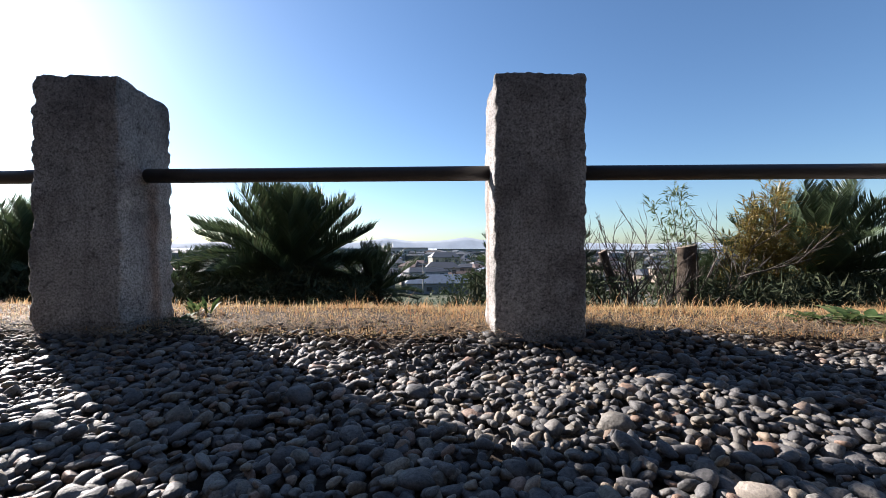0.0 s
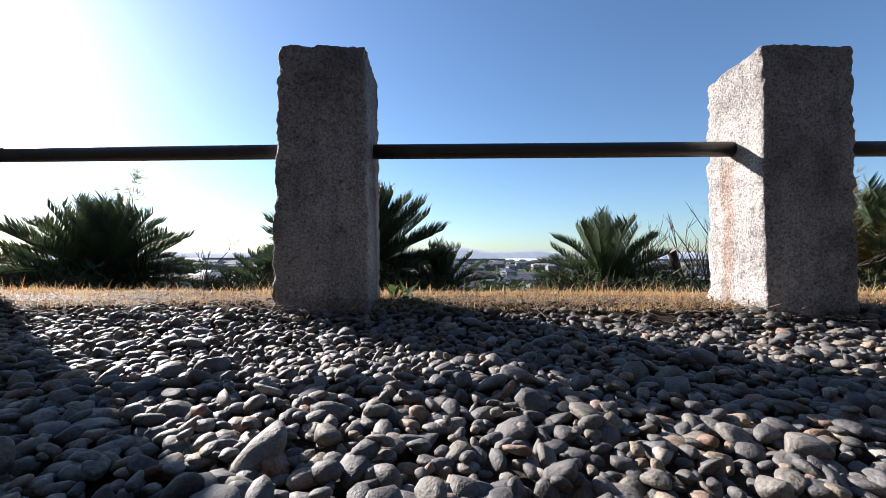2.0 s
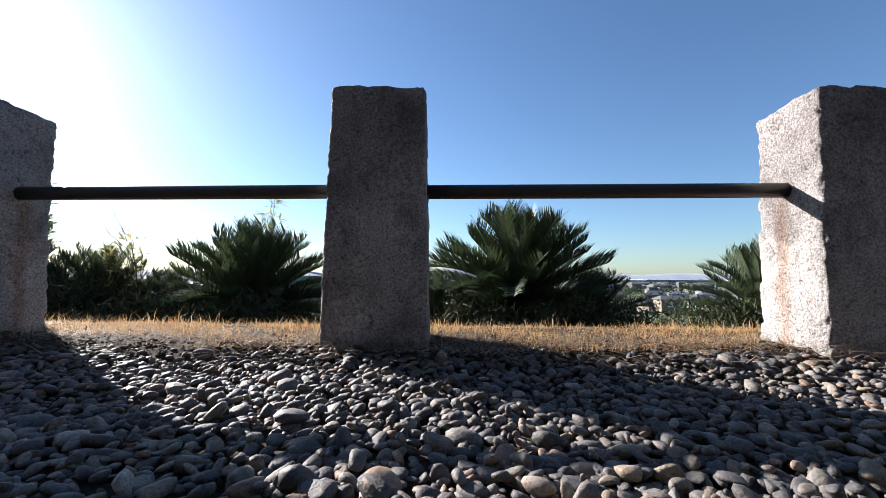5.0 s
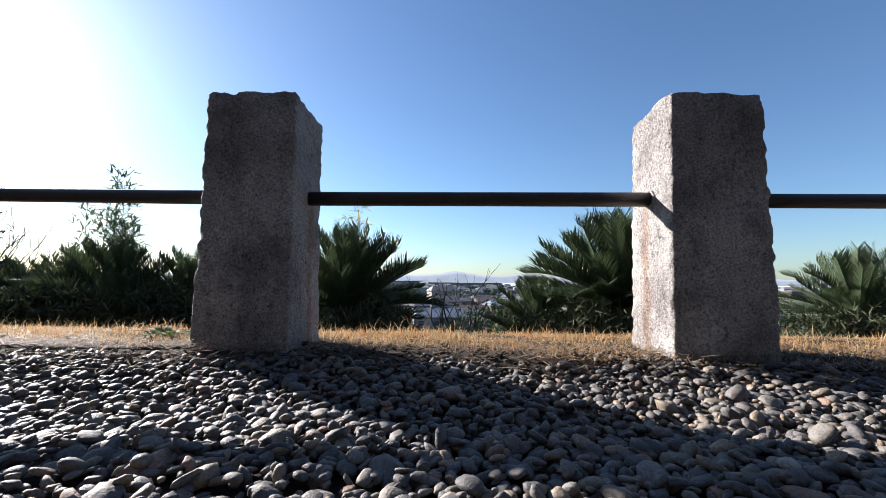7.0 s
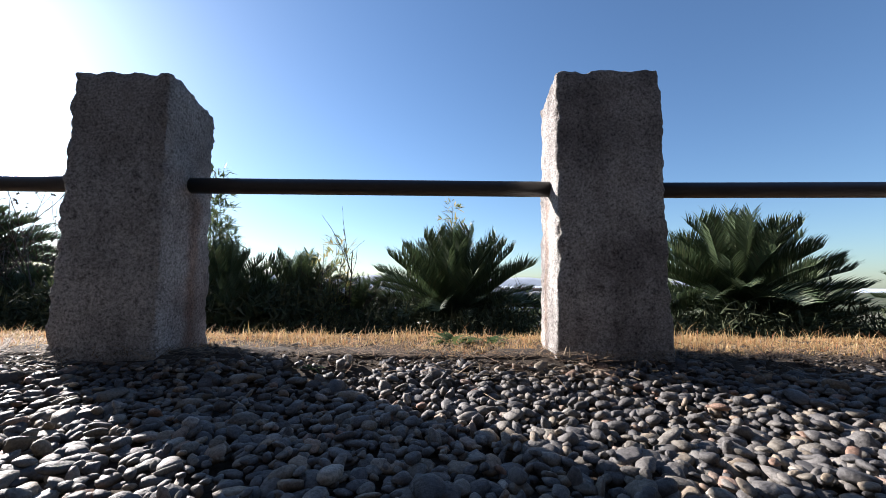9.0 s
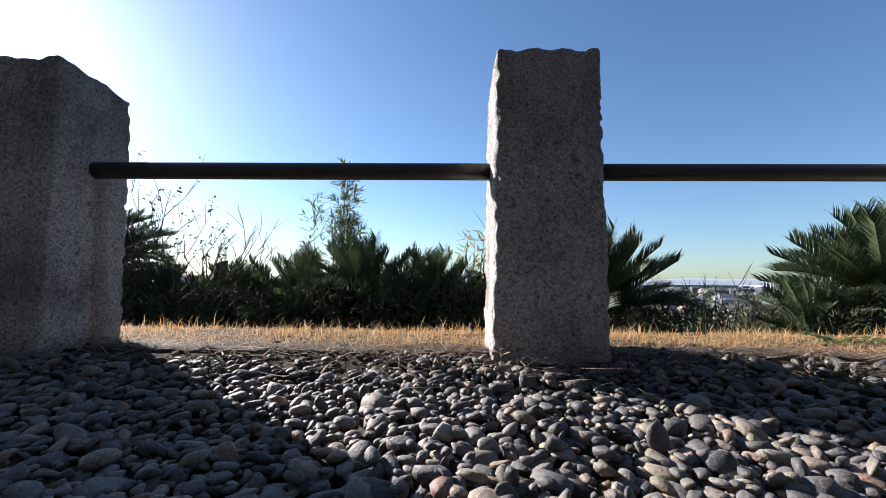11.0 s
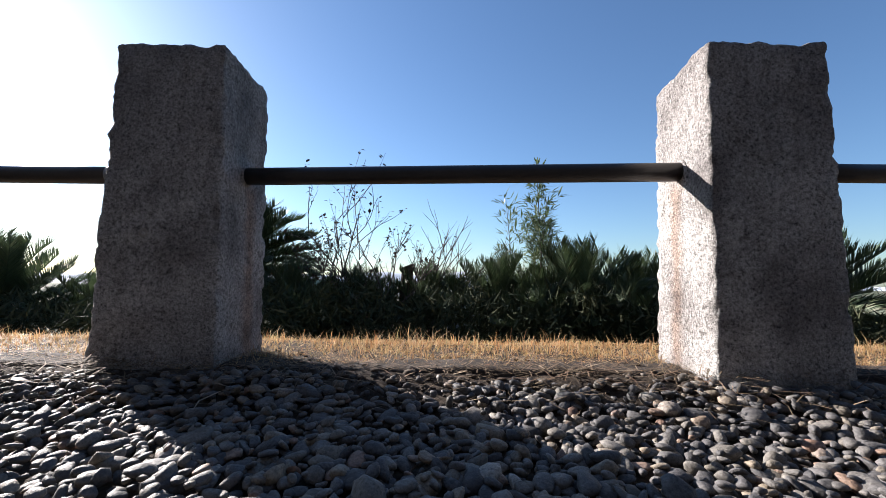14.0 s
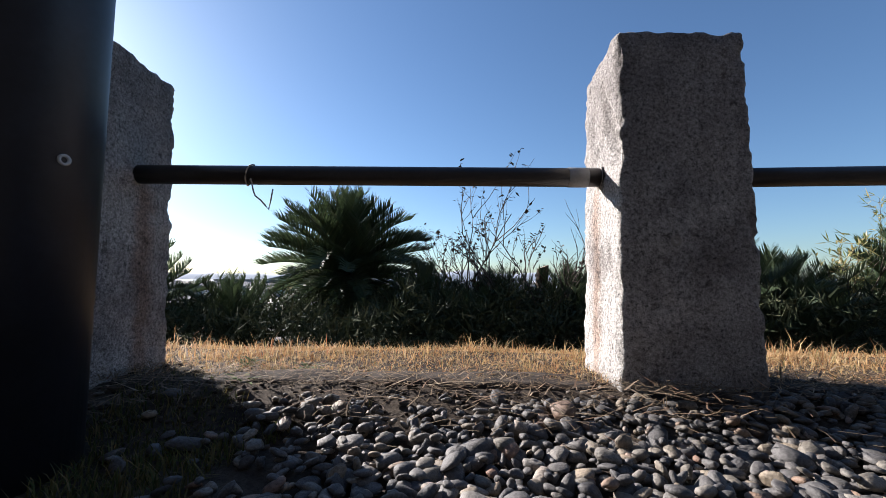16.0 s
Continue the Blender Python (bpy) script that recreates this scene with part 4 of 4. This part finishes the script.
def litter_place(rg, n):
    x = rg.uniform(X0, X1 + 1.0, n)
    v = rg.normal(0.04, 0.13, n)
    keep = ~in_post(x, rowv(x) + v, 0.0) & (v > -0.35) & (v < 0.6)
    return np.c_[x, rowv(x) + v, 0.012 + 0.02 * rg.random(n) + np.where(v < 0, 0.012, 0) - sink(v)][keep]


twigs = blade_field("twig_litter", 4200, 17, litter_place, (0.05, 0.22), TWIG_LITTER, True, (0.0014, 0.0032))
tagged(twigs, "dry brown twigs and stalks lying on soil", "twigs", kind="stuff")
litter = blade_field("straw_litter", 14000, 7, litter_place, (0.05, 0.16), STRAW, True)
tagged(litter, "dead straw and stalks lying on bare soil", "straw", kind="stuff")


def weed(x, y, size, leaves, seed, label, mat=WEED, upright=False):
    rg = random.Random(seed)
    g = 0.0
    ob = empty("weed", pose(x, y, g))
    for k in range(leaves):
        az = k * 2.4 + rg.uniform(-0.3, 0.3)
        d = Vector((math.cos(az), math.sin(az), rg.uniform(1.2, 3.0) if upright else rg.uniform(0.15, 0.9))).normalized()
        L, W = size * rg.uniform(0.5, 1.1), size * rg.uniform(0.05, 0.10)
        s = d.cross(Vector((0, 0, 1))).normalized()
        rows_ = []
        for i in range(6):
            t = i / 5
            c = d * L * t + Vector((0, 0, -0.35 * L * t * t))
            w = W * math.sin(math.pi * min(1, 0.12 + t * 0.9)) * (1 + 0.25 * math.sin(i * 4))
            rows_ += [c - s * w + Vector((0, 0, 0.25 * w)), c, c + s * w + Vector((0, 0, 0.25 * w))]
        faces = []
        for i in range(5):
            for j in (0, 1):
                faces.append((i * 3 + j, i * 3 + j + 1, i * 3 + j + 4, i * 3 + j + 3))
        part("leaf", mesh_of("leaf", rows_, faces, mat, True), ob, "", pose(rg.uniform(-0.3, 0.3) * size, rg.uniform(-0.3, 0.3) * size, 0.0))
    tagged(ob, label, "weed", "weeds at the edge of the grass")


weed(1.98, 2.02, 0.23, 64, 61, "leafy green weed at the foot of a granite post")
weed(1.80, 2.10, 0.17, 46, 62, "leafy green weed at the foot of a granite post")
weed(-1.30, 2.02, 0.12, 39, 63, "leafy green weed at the foot of a granite post")
weed(-1.36, 2.22, 0.17, 14, 64, "upright yellow-green weed in dry grass", WEED, True)
weed(-1.22, 1.95, 0.09, 28, 65, "leafy green weed at the foot of a granite post")
weed(-6.38, 2.42, 0.16, 44, 66, "grey-green rosette of leaves in dry grass")
weed(-6.20, 2.46, 0.12, 30, 67, "grey-green rosette of leaves in dry grass")
weed(-13.3, 2.48, 0.10, 24, 68, "low green weeds in soil beside a granite post")
weed(-13.05, 2.40, 0.09, 20, 69, "low green weeds in soil beside a granite post")
weed(-13.2, 2.22, 0.08, 20, 70, "low green weeds in soil beside a granite post")
weed(-8.9, 1.98, 0.05, 10, 71, "tiny green weed between pebbles")
weed(-6.9, 1.86, 0.06, 12, 72, "tiny green weed between pebbles")


# ---- town on the plain ----
def house(x, y, w, d, h, rise, wall_mat, roof_mat, turn, floors, label):
    g = ground_height(0, y)
    ob = empty("house", pose(x, y, g, 0, 0, turn))
    part("wall", from_bm("wall", box_bm(-w / 2, w / 2, -d / 2, d / 2, -1.5, h), wall_mat), ob)
    e = 0.5
    rv = [(-w / 2 - e, -d / 2 - e, h), (w / 2 + e, -d / 2 - e, h), (w / 2 + e, d / 2 + e, h), (-w / 2 - e, d / 2 + e, h), (-w / 2 + d * 0.2, 0, h + rise), (w / 2 - d * 0.2, 0, h + rise)]
    rv += [(p[0], p[1], p[2] - 0.18) for p in rv[:4]]
    part("roof", mesh_of("roof", rv, [(0, 1, 5, 4), (1, 2, 5), (2, 3, 4, 5), (3, 0, 4), (6, 7, 1, 0), (7, 8, 2, 1), (8, 9, 3, 2), (9, 6, 0, 3), (9, 8, 7, 6)], roof_mat), ob)
    n = max(2, int(w / 4))
    for f in range(floors):
        for k in range(n):
            cx, cz = -w / 2 + w * (k + 0.5) / n, 1.4 + f * 2.7
            if cz + 0.7 < h:
                part("window", from_bm("window", box_bm(cx - 0.75, cx + 0.75, -d / 2 - 0.06, -d / 2 + 0.05, cz - 0.55, cz + 0.6), GLASS), ob)
    tagged(ob, label, "house", "houses of the town")
    return ob


house(-1.0, 112, 20, 10, 3.0, 2.0, WALLS[2], ROOFS[1], 6, 1, "house with a wide pale blue-grey roof below the hill")
house(7.5, 128, 11, 8, 3.4, 1.8, WALLS[3], ROOFS[2], -6, 1, "low tan house with a brown roof")
house(-1.5, 150, 12, 9, 5.4, 2.0, WALLS[0], ROOFS[0], 5, 2, "two-storey white house with a dark slate roof")
house(-1.0, 200, 14, 10, 8.5, 2.4, WALLS[1], ROOFS[3], 14, 3, "three-storey cream apartment house with a grey roof")
rg = random.Random(77)
for i in range(120):
    y = 120 + 460 * rg.random() ** 1.3
    x = rg.uniform(-0.8, 0.8) * y
    w, d, fl = rg.uniform(7, 13), rg.uniform(6, 9), rg.choice((1, 1, 2, 2, 2))
    wm, rm = rg.randrange(4), rg.randrange(4)
    house(x, y, w, d, 0.3 + 2.5 * fl, rg.uniform(1.2, 2.2), WALLS[wm], ROOFS[rm], rg.uniform(-30, 30), fl,
          ("white", "cream", "grey", "tan")[wm] + " house with a " + ("slate", "blue", "brown", "grey")[rm] + " roof in the town below")

# long buildings near the shore
for x, y, w, h, mat, roof_mat, lab in ((-160, 780, 120, 14, WALLS[0], WHITE_METAL, "long white warehouse near the shore"), (60, 900, 160, 13, WALLS[2], ROOFS[3], "long grey warehouse near the shore"),
                                       (-60, 640, 60, 15, WALLS[0], ROOFS[3], "broad pale office block near the shore"), (330, 800, 140, 12, WALLS[0], ROOFS[1], "long white warehouse near the shore"),
                                       (560, 950, 180, 13, WALLS[2], WHITE_METAL, "long grey warehouse near the shore"), (-420, 900, 200, 14, WALLS[2], ROOFS[3], "long grey warehouse near the shore")):
    g = ground_height(0, y)
    ob = empty("warehouse", pose(x, y, g))
    part("wall", from_bm("wall", box_bm(-w / 2, w / 2, -20, 20, -2, h), mat), ob)
    part("roof", from_bm("roof", box_bm(-w / 2 - 1, w / 2 + 1, -21, 21, h, h + 1.2), roof_mat), ob)
    for k in range(10):
        cx = -w / 2 + w * (k + 0.5) / 10
        part("window", from_bm("window", box_bm(cx - w / 40, cx + w / 40, -20.2, -19.9, h * 0.5, h * 0.72), GLASS), ob)
    tagged(ob, lab, "warehouse", "long buildings by the shore")

# pale green hall with a curved white roof
g = ground_height(0, 330)
hall = empty("hall", pose(-118, 330, g))
part("wall", from_bm("wall", box_bm(-26, 26, -14, 14, -2, 15), PALE_GREEN), hall, "pale green cladding")
arc = [(-30 + 60 * k / 16, 14.5 + 4.5 * math.sin(math.pi * k / 16) - 0.0) for k in range(17)]
av = [(x, yy, z) for x, z in arc for yy in (-24, 15)] + [(x, yy, z - 0.8) for x, z in arc for yy in (-24, 15)]
af = []
for k in range(16):
    af += [(2 * k, 2 * k + 2, 2 * k + 3, 2 * k + 1), (34 + 2 * k, 34 + 2 * k + 1, 34 + 2 * k + 3, 34 + 2 * k + 2), (2 * k, 34 + 2 * k, 36 + 2 * k, 2 * k + 2), (2 * k + 1, 2 * k + 3, 37 + 2 * k, 35 + 2 * k)]
part("roof", mesh_of("roof", av, af, WHITE_METAL, True), hall, "curved white metal roof")
part("tower", from_bm("tower", box_bm(-22, -17, -6, 0, 15, 24), WALLS[0]), hall)
tagged(hall, "pale green sports hall with a curved white roof", "hall")


def far_trees(n, seed):
    """Clumps of trees between the houses: many small uneven leaf cards."""
    rg = np.random.default_rng(seed)
    verts, tris = [], []
    for _ in range(n):
        y = 75 + 900 * rg.random() ** 1.6
        x = rg.uniform(-0.85, 0.85) * y
        h = rg.uniform(3, 7) * (1 + y / 900)
        z0 = ground_height(0, y)
        k = 150
        p = rg.normal(0, 1, (k, 3)) * np.array([h * 0.45, h * 0.45, h * 0.28]) + np.array([x, y, z0 + h * 0.55])
        a = rg.normal(0, 1, (k, 3)) * h * 0.08
        b = rg.normal(0, 1, (k, 3)) * h * 0.08
        verts.append(np.stack([p, p + a, p + b], 1).reshape(-1, 3))
    V = np.concatenate(verts)
    T = np.arange(len(V)).reshape(-1, 3)
    ob = new("woods", tri_mesh("woods", V, T, WOODS, False))
    tagged(ob, "dark clumps of trees between the houses", "trees", kind="stuff")


far_trees(320, 9)


def far_town(n, seed):
    """The far roofs of the plain, too small to pick apart."""
    rg = random.Random(seed)
    lists = []
    for _ in range(n):
        y = rg.uniform(420, 1320)
        x = rg.uniform(-0.95, 0.95) * y
        w, d, h = rg.uniform(7, 22), rg.uniform(7, 16), rg.uniform(4, 10)
        g = ground_height(0, y)
        v = [(x - w / 2, y - d / 2, g), (x + w / 2, y - d / 2, g), (x + w / 2, y + d / 2, g), (x - w / 2, y + d / 2, g)]
        v += [(p[0], p[1], g + h) for p in v] + [(x - w / 4, y, g + h + 2), (x + w / 4, y, g + h + 2)]
        lists.append((v, [(0, 1, 5, 4), (1, 2, 6, 5), (2, 3, 7, 6), (3, 0, 4, 7), (4, 5, 9, 8), (5, 6, 9), (6, 7, 8, 9), (7, 4, 8)]))
    m = make_leafy("far_roofs", [(0, (0.07, 0.075, 0.085)), (0.3, (0.17, 0.17, 0.175)), (0.55, (0.11, 0.125, 0.15)), (0.75, (0.28, 0.28, 0.28)), (1, (0.11, 0.08, 0.065))], 0.7, 0.0, 0.05)
    ob = new("far_houses", mesh_of("far_houses", *join(lists), m))
    tagged(ob, "far roofs of the town spread over the plain", "houses", kind="stuff")


far_town(900, 10)


def utility_pole(x, y, h, label):
    g = ground_height(0, y)
    ob = empty("utility_pole", pose(x, y, g))
    part("pole", mesh_of("pole", *tube([(0, 0, -1), (0, 0, h)], [0.19, 0.13], 12), MORTAR, True), ob)
    for z in (h - 0.5, h - 1.5):
        part("crossarm", from_bm("crossarm", box_bm(-1.1, 1.1, -0.06, 0.06, z, z + 0.12), STEEL), ob)
    part("transformer", mesh_of("transformer", *tube([(0.45, -0.3, h - 3.2), (0.45, -0.3, h - 2.2)], [0.28, 0.28], 14), WALLS[2], True), ob)
    tagged(ob, label, "utility pole", "utility poles in the town")
    return Vector((x, y, g + h - 0.5))


tops = [utility_pole(x, y, 8.5, "concrete utility pole with two crossarms") for x, y in ((-6.0, 104), (14, 92), (46, 107), (-34, 118), (-70, 128))]
order = [4, 3, 0, 1, 2]
for a, b in zip(order, order[1:]):
    for dz in (0, -0.5, -1.0):
        pts = [tops[a].lerp(tops[b], t / 10) + Vector((0, 0, dz - 1.2 * math.sin(math.pi * t / 10))) for t in range(11)]
        w = new("power_line", mesh_of("power_line", *tube(pts, [0.02] * 11, 4), PAINT))
        tagged(w, "thin black power line strung between poles", "cable", "power lines over the town")


# ---- clods and grit on the bare strip ----
def grit():
    rg = np.random.default_rng(33)
    n = 7000
    x = rg.uniform(X0, X1 + 1.5, n)
    v = rg.normal(0.05, 0.13, n)
    y = rowv(x) + v
    keep = ~in_post(x, y, 0.0) & (v > -0.28) & (v < 0.45)
    x, y = x[keep], y[keep]
    n = len(x)
    r = rg.lognormal(math.log(0.006), 0.45, n)
    bm = bmesh.new()
    bmesh.ops.create_icosphere(bm, subdivisions=1, radius=1)
    bv = np.array([q.co[:] for q in bm.verts])
    bf = np.array([[q.index for q in p.verts] for p in bm.faces])
    bm.free()
    P = bv[None] * r[:, None, None] * rg.uniform(0.6, 1.3, (n, len(bv), 1)) * np.array([1.3, 1.0, 0.7])
    g = np.array([ground_height(a, b) for a, b in zip(x, y)])
    P = P + np.c_[x, y, g + r * 0.3][:, None, :]
    T = (bf[None] + (np.arange(n) * len(bv))[:, None, None]).reshape(-1, 3)
    ob = new("soil_clods", tri_mesh("soil_clods", P.reshape(-1, 3), T, CLOD, False))
    tagged(ob, "crumbs of dark soil and grit on the bare strip", "soil", kind="stuff")


grit()


# ---- pebbles ----
def pebble_shape(sub):
    bm = bmesh.new()
    bmesh.ops.create_icosphere(bm, subdivisions=sub, radius=1)
    v = np.array([q.co[:] for q in bm.verts])
    f = np.array([[q.index for q in p.verts] for p in bm.faces])
    bm.free()
    return v, f


def coarse_shape():
    bm = bmesh.new()
    bmesh.ops.create_uvsphere(bm, u_segments=8, v_segments=4, radius=1)
    bmesh.ops.triangulate(bm, faces=bm.faces[:])
    v = np.array([q.co[:] for q in bm.verts])
    f = np.array([[q.index for q in p.verts] for p in bm.faces])
    bm.free()
    return v, f


def euler_mats(rx, ry, rz):
    cx, sx, cy, sy, cz, sz = np.cos(rx), np.sin(rx), np.cos(ry), np.sin(ry), np.cos(rz), np.sin(rz)
    m = np.empty((len(rx), 3, 3))
    m[:, 0] = np.stack([cy * cz, sx * sy * cz - cx * sz, cx * sy * cz + sx * sz], 1)
    m[:, 1] = np.stack([cy * sz, sx * sy * sz + cx * cz, cx * sy * sz - sx * cz], 1)
    m[:, 2] = np.stack([-sy, sx * cy, cx * cy], 1)
    return m


def lay_pebbles():
    rg = np.random.default_rng(21)
    sx, sy = 0.0325, 0.0245
    xs = np.arange(X0, X1, sx)
    cells = []
    for layer in (0, 1):
        for i, x in enumerate(xs):
            a, b = edge(x) + 0.10, row(x) + 0.24
            for j, y in enumerate(np.arange(a, b, sy)):
                cells.append((x + (0.5 * sx if j % 2 else 0), y, layer))
    c = np.array(cells)
    c[:, 0] += rg.normal(0, 0.009, len(c))
    c[:, 1] += rg.normal(0, 0.008, len(c))
    v = c[:, 1] - rowv(c[:, 0])
    ragged = -0.07 + 0.06 * np.sin(c[:, 0] * 3.1) + 0.05 * np.sin(c[:, 0] * 7.7 + 1) + np.where(c[:, 0] < -6, 0.02, 0.0)
    keep = (v < ragged - 0.02) | (rg.random(len(c)) < np.clip(1 - (v - ragged + 0.02) / 0.27, 0, 1) ** 2.6)
    keep &= ~in_post(c[:, 0], c[:, 1], 0.012)
    keep &= ~((c[:, 0] < -12.6) & (rg.random(len(c)) < np.clip((-12.75 - c[:, 0]) / 0.4, 0, 0.96)))
    keep &= (c[:, 2] == 0) | (rg.random(len(c)) < 0.22)
    keep &= (c[:, 2] == 0) | (v < ragged - 0.06)
    keep &= np.hypot(c[:, 0] - col_at.x, c[:, 1] - col_at.y) > 0.19
    c = c[keep]
    n = len(c)
    a = rg.lognormal(math.log(0.0180), 0.33, n)
    b = a * rg.uniform(0.55, 0.88, n)
    h = a * rg.uniform(0.30, 0.54, n)
    a, b, h = np.clip(a, 0.010, 0.045), np.clip(b, 0.008, 0.033), np.clip(h, 0.006, 0.025)
    swell = 0.007 * np.sin(c[:, 0] * 4.3 + 1.7 * np.sin(c[:, 1] * 3)) + 0.004 * np.sin(c[:, 1] * 11 + c[:, 0] * 2)
    z = np.where(c[:, 2] == 0, -0.008, 0.006) + rg.normal(0, 0.003, n) + swell - sink(c[:, 1] - rowv(c[:, 0]))
    tilt = np.where(rg.random(n) < 0.30, 0.65, 0.27)
    R = euler_mats(rg.normal(0, 1, n) * tilt, rg.normal(0, 1, n) * tilt * 0.8, rg.uniform(0, 2 * np.pi, n))
    bend = rg.normal(0, 0.16, (n, 6))
    near = c[:, 1] - (0.22 - 0.066 * c[:, 0])
    return c, z, np.stack([a, b, h], 1), R, bend, near


def pebble_points(base, size, R, bend):
    u = base[None] * (1 + bend[:, None, 0:1] * base[None, :, 0:1] + bend[:, None, 1:2] * base[None, :, 1:2] * base[None, :, 0:1])
    u = u + np.stack([bend[:, None, 2] * base[None, :, 1] ** 2, bend[:, None, 3] * base[None, :, 0] ** 2, bend[:, None, 4] * base[None, :, 0] * base[None, :, 1]], 2)
    lump = 1 + 0.11 * np.sin(3.1 * base[None, :, 0] + 9 * bend[:, None, 5]) * np.sin(2.7 * base[None, :, 1] + 7 * bend[:, None, 0]) + 0.05 * np.sin(4.3 * base[None, :, 2] + 11 * bend[:, None, 2])
    power = np.clip(0.86 + 0.8 * bend[:, None, 4:5], 0.62, 1.0)
    u = np.sign(u) * np.abs(u) ** power * lump[..., None]
    for q in range(4):                       # broken and worn-flat sides
        a, b = 37.0 * bend[:, q] + 1.9 * q, 2.0 * np.sin(23.0 * bend[:, (q + 2) % 6])
        nrm = np.stack([np.cos(a), np.sin(a), b * 0.6], 1)
        nrm /= np.linalg.norm(nrm, axis=1)[:, None]
        reach = 0.80 + 0.22 * np.sin(41.0 * bend[:, (q + 3) % 6])
        over = np.maximum(0.0, np.einsum("nkj,nj->nk", u, nrm) - reach[:, None])
        u = u - 0.9 * over[..., None] * nrm[:, None, :]
    return np.einsum("nij,nkj->nki", R, u * size[:, None, :])


pc, pz, psize, pR, pbend, pnear = lay_pebbles()
bed = empty("pebble_bed", pose(0, 0, 0))
tagged(bed, "bed of loose grey river pebbles before the posts", "pebbles", kind="structure")
fine_v, fine_f = pebble_shape(3)
rough_v, rough_f = pebble_shape(2)
small_v, small_f = coarse_shape()
inside = (pc[:, 0] > -13.0) & (pc[:, 0] < 1.2) & (pc[:, 2] == 1) & (pnear > 0.30)
pick = np.zeros(len(pc), dtype=bool)
chosen = np.where(inside)[0]
pick[chosen[np.argsort(pnear[chosen])[:300]]] = True
for name, mask, bv_, bf_ in (("pebbles_near", ~pick & (pnear < 0.75), rough_v, rough_f), ("pebbles_far", ~pick & (pnear >= 0.75), small_v, small_f)):
    P = pebble_points(bv_, psize[mask], pR[mask], pbend[mask]) + np.c_[pc[mask][:, :2], pz[mask]][:, None, :]
    n, k = P.shape[0], P.shape[1]
    tris = (bf_[None] + (np.arange(n) * k)[:, None, None]).reshape(-1, 3)
    ob = part(name, tri_mesh(name, P.reshape(-1, 3), tris, PEBBLE), bed)
    ob["kind"] = "stuff"
shapes = []
idx = np.where(pick)[0]
for k in range(14):
    sel = idx[k:k + 1]
    unit = pebble_points(fine_v, np.array([[1.0, 0.78, 0.52]]), np.eye(3)[None], pbend[sel])[0]
    shapes.append(tri_mesh("pebble", unit, fine_f, PEBBLE))
for n, i in enumerate(idx):
    m = Matrix([list(r) for r in pR[i]]).to_4x4()
    s = float(psize[i][0])
    part("pebble", shapes[n % 14], bed, "", Matrix.Translation((pc[i][0], pc[i][1], pz[i])) @ m @ Matrix.Diagonal((s, s, s, 1)))
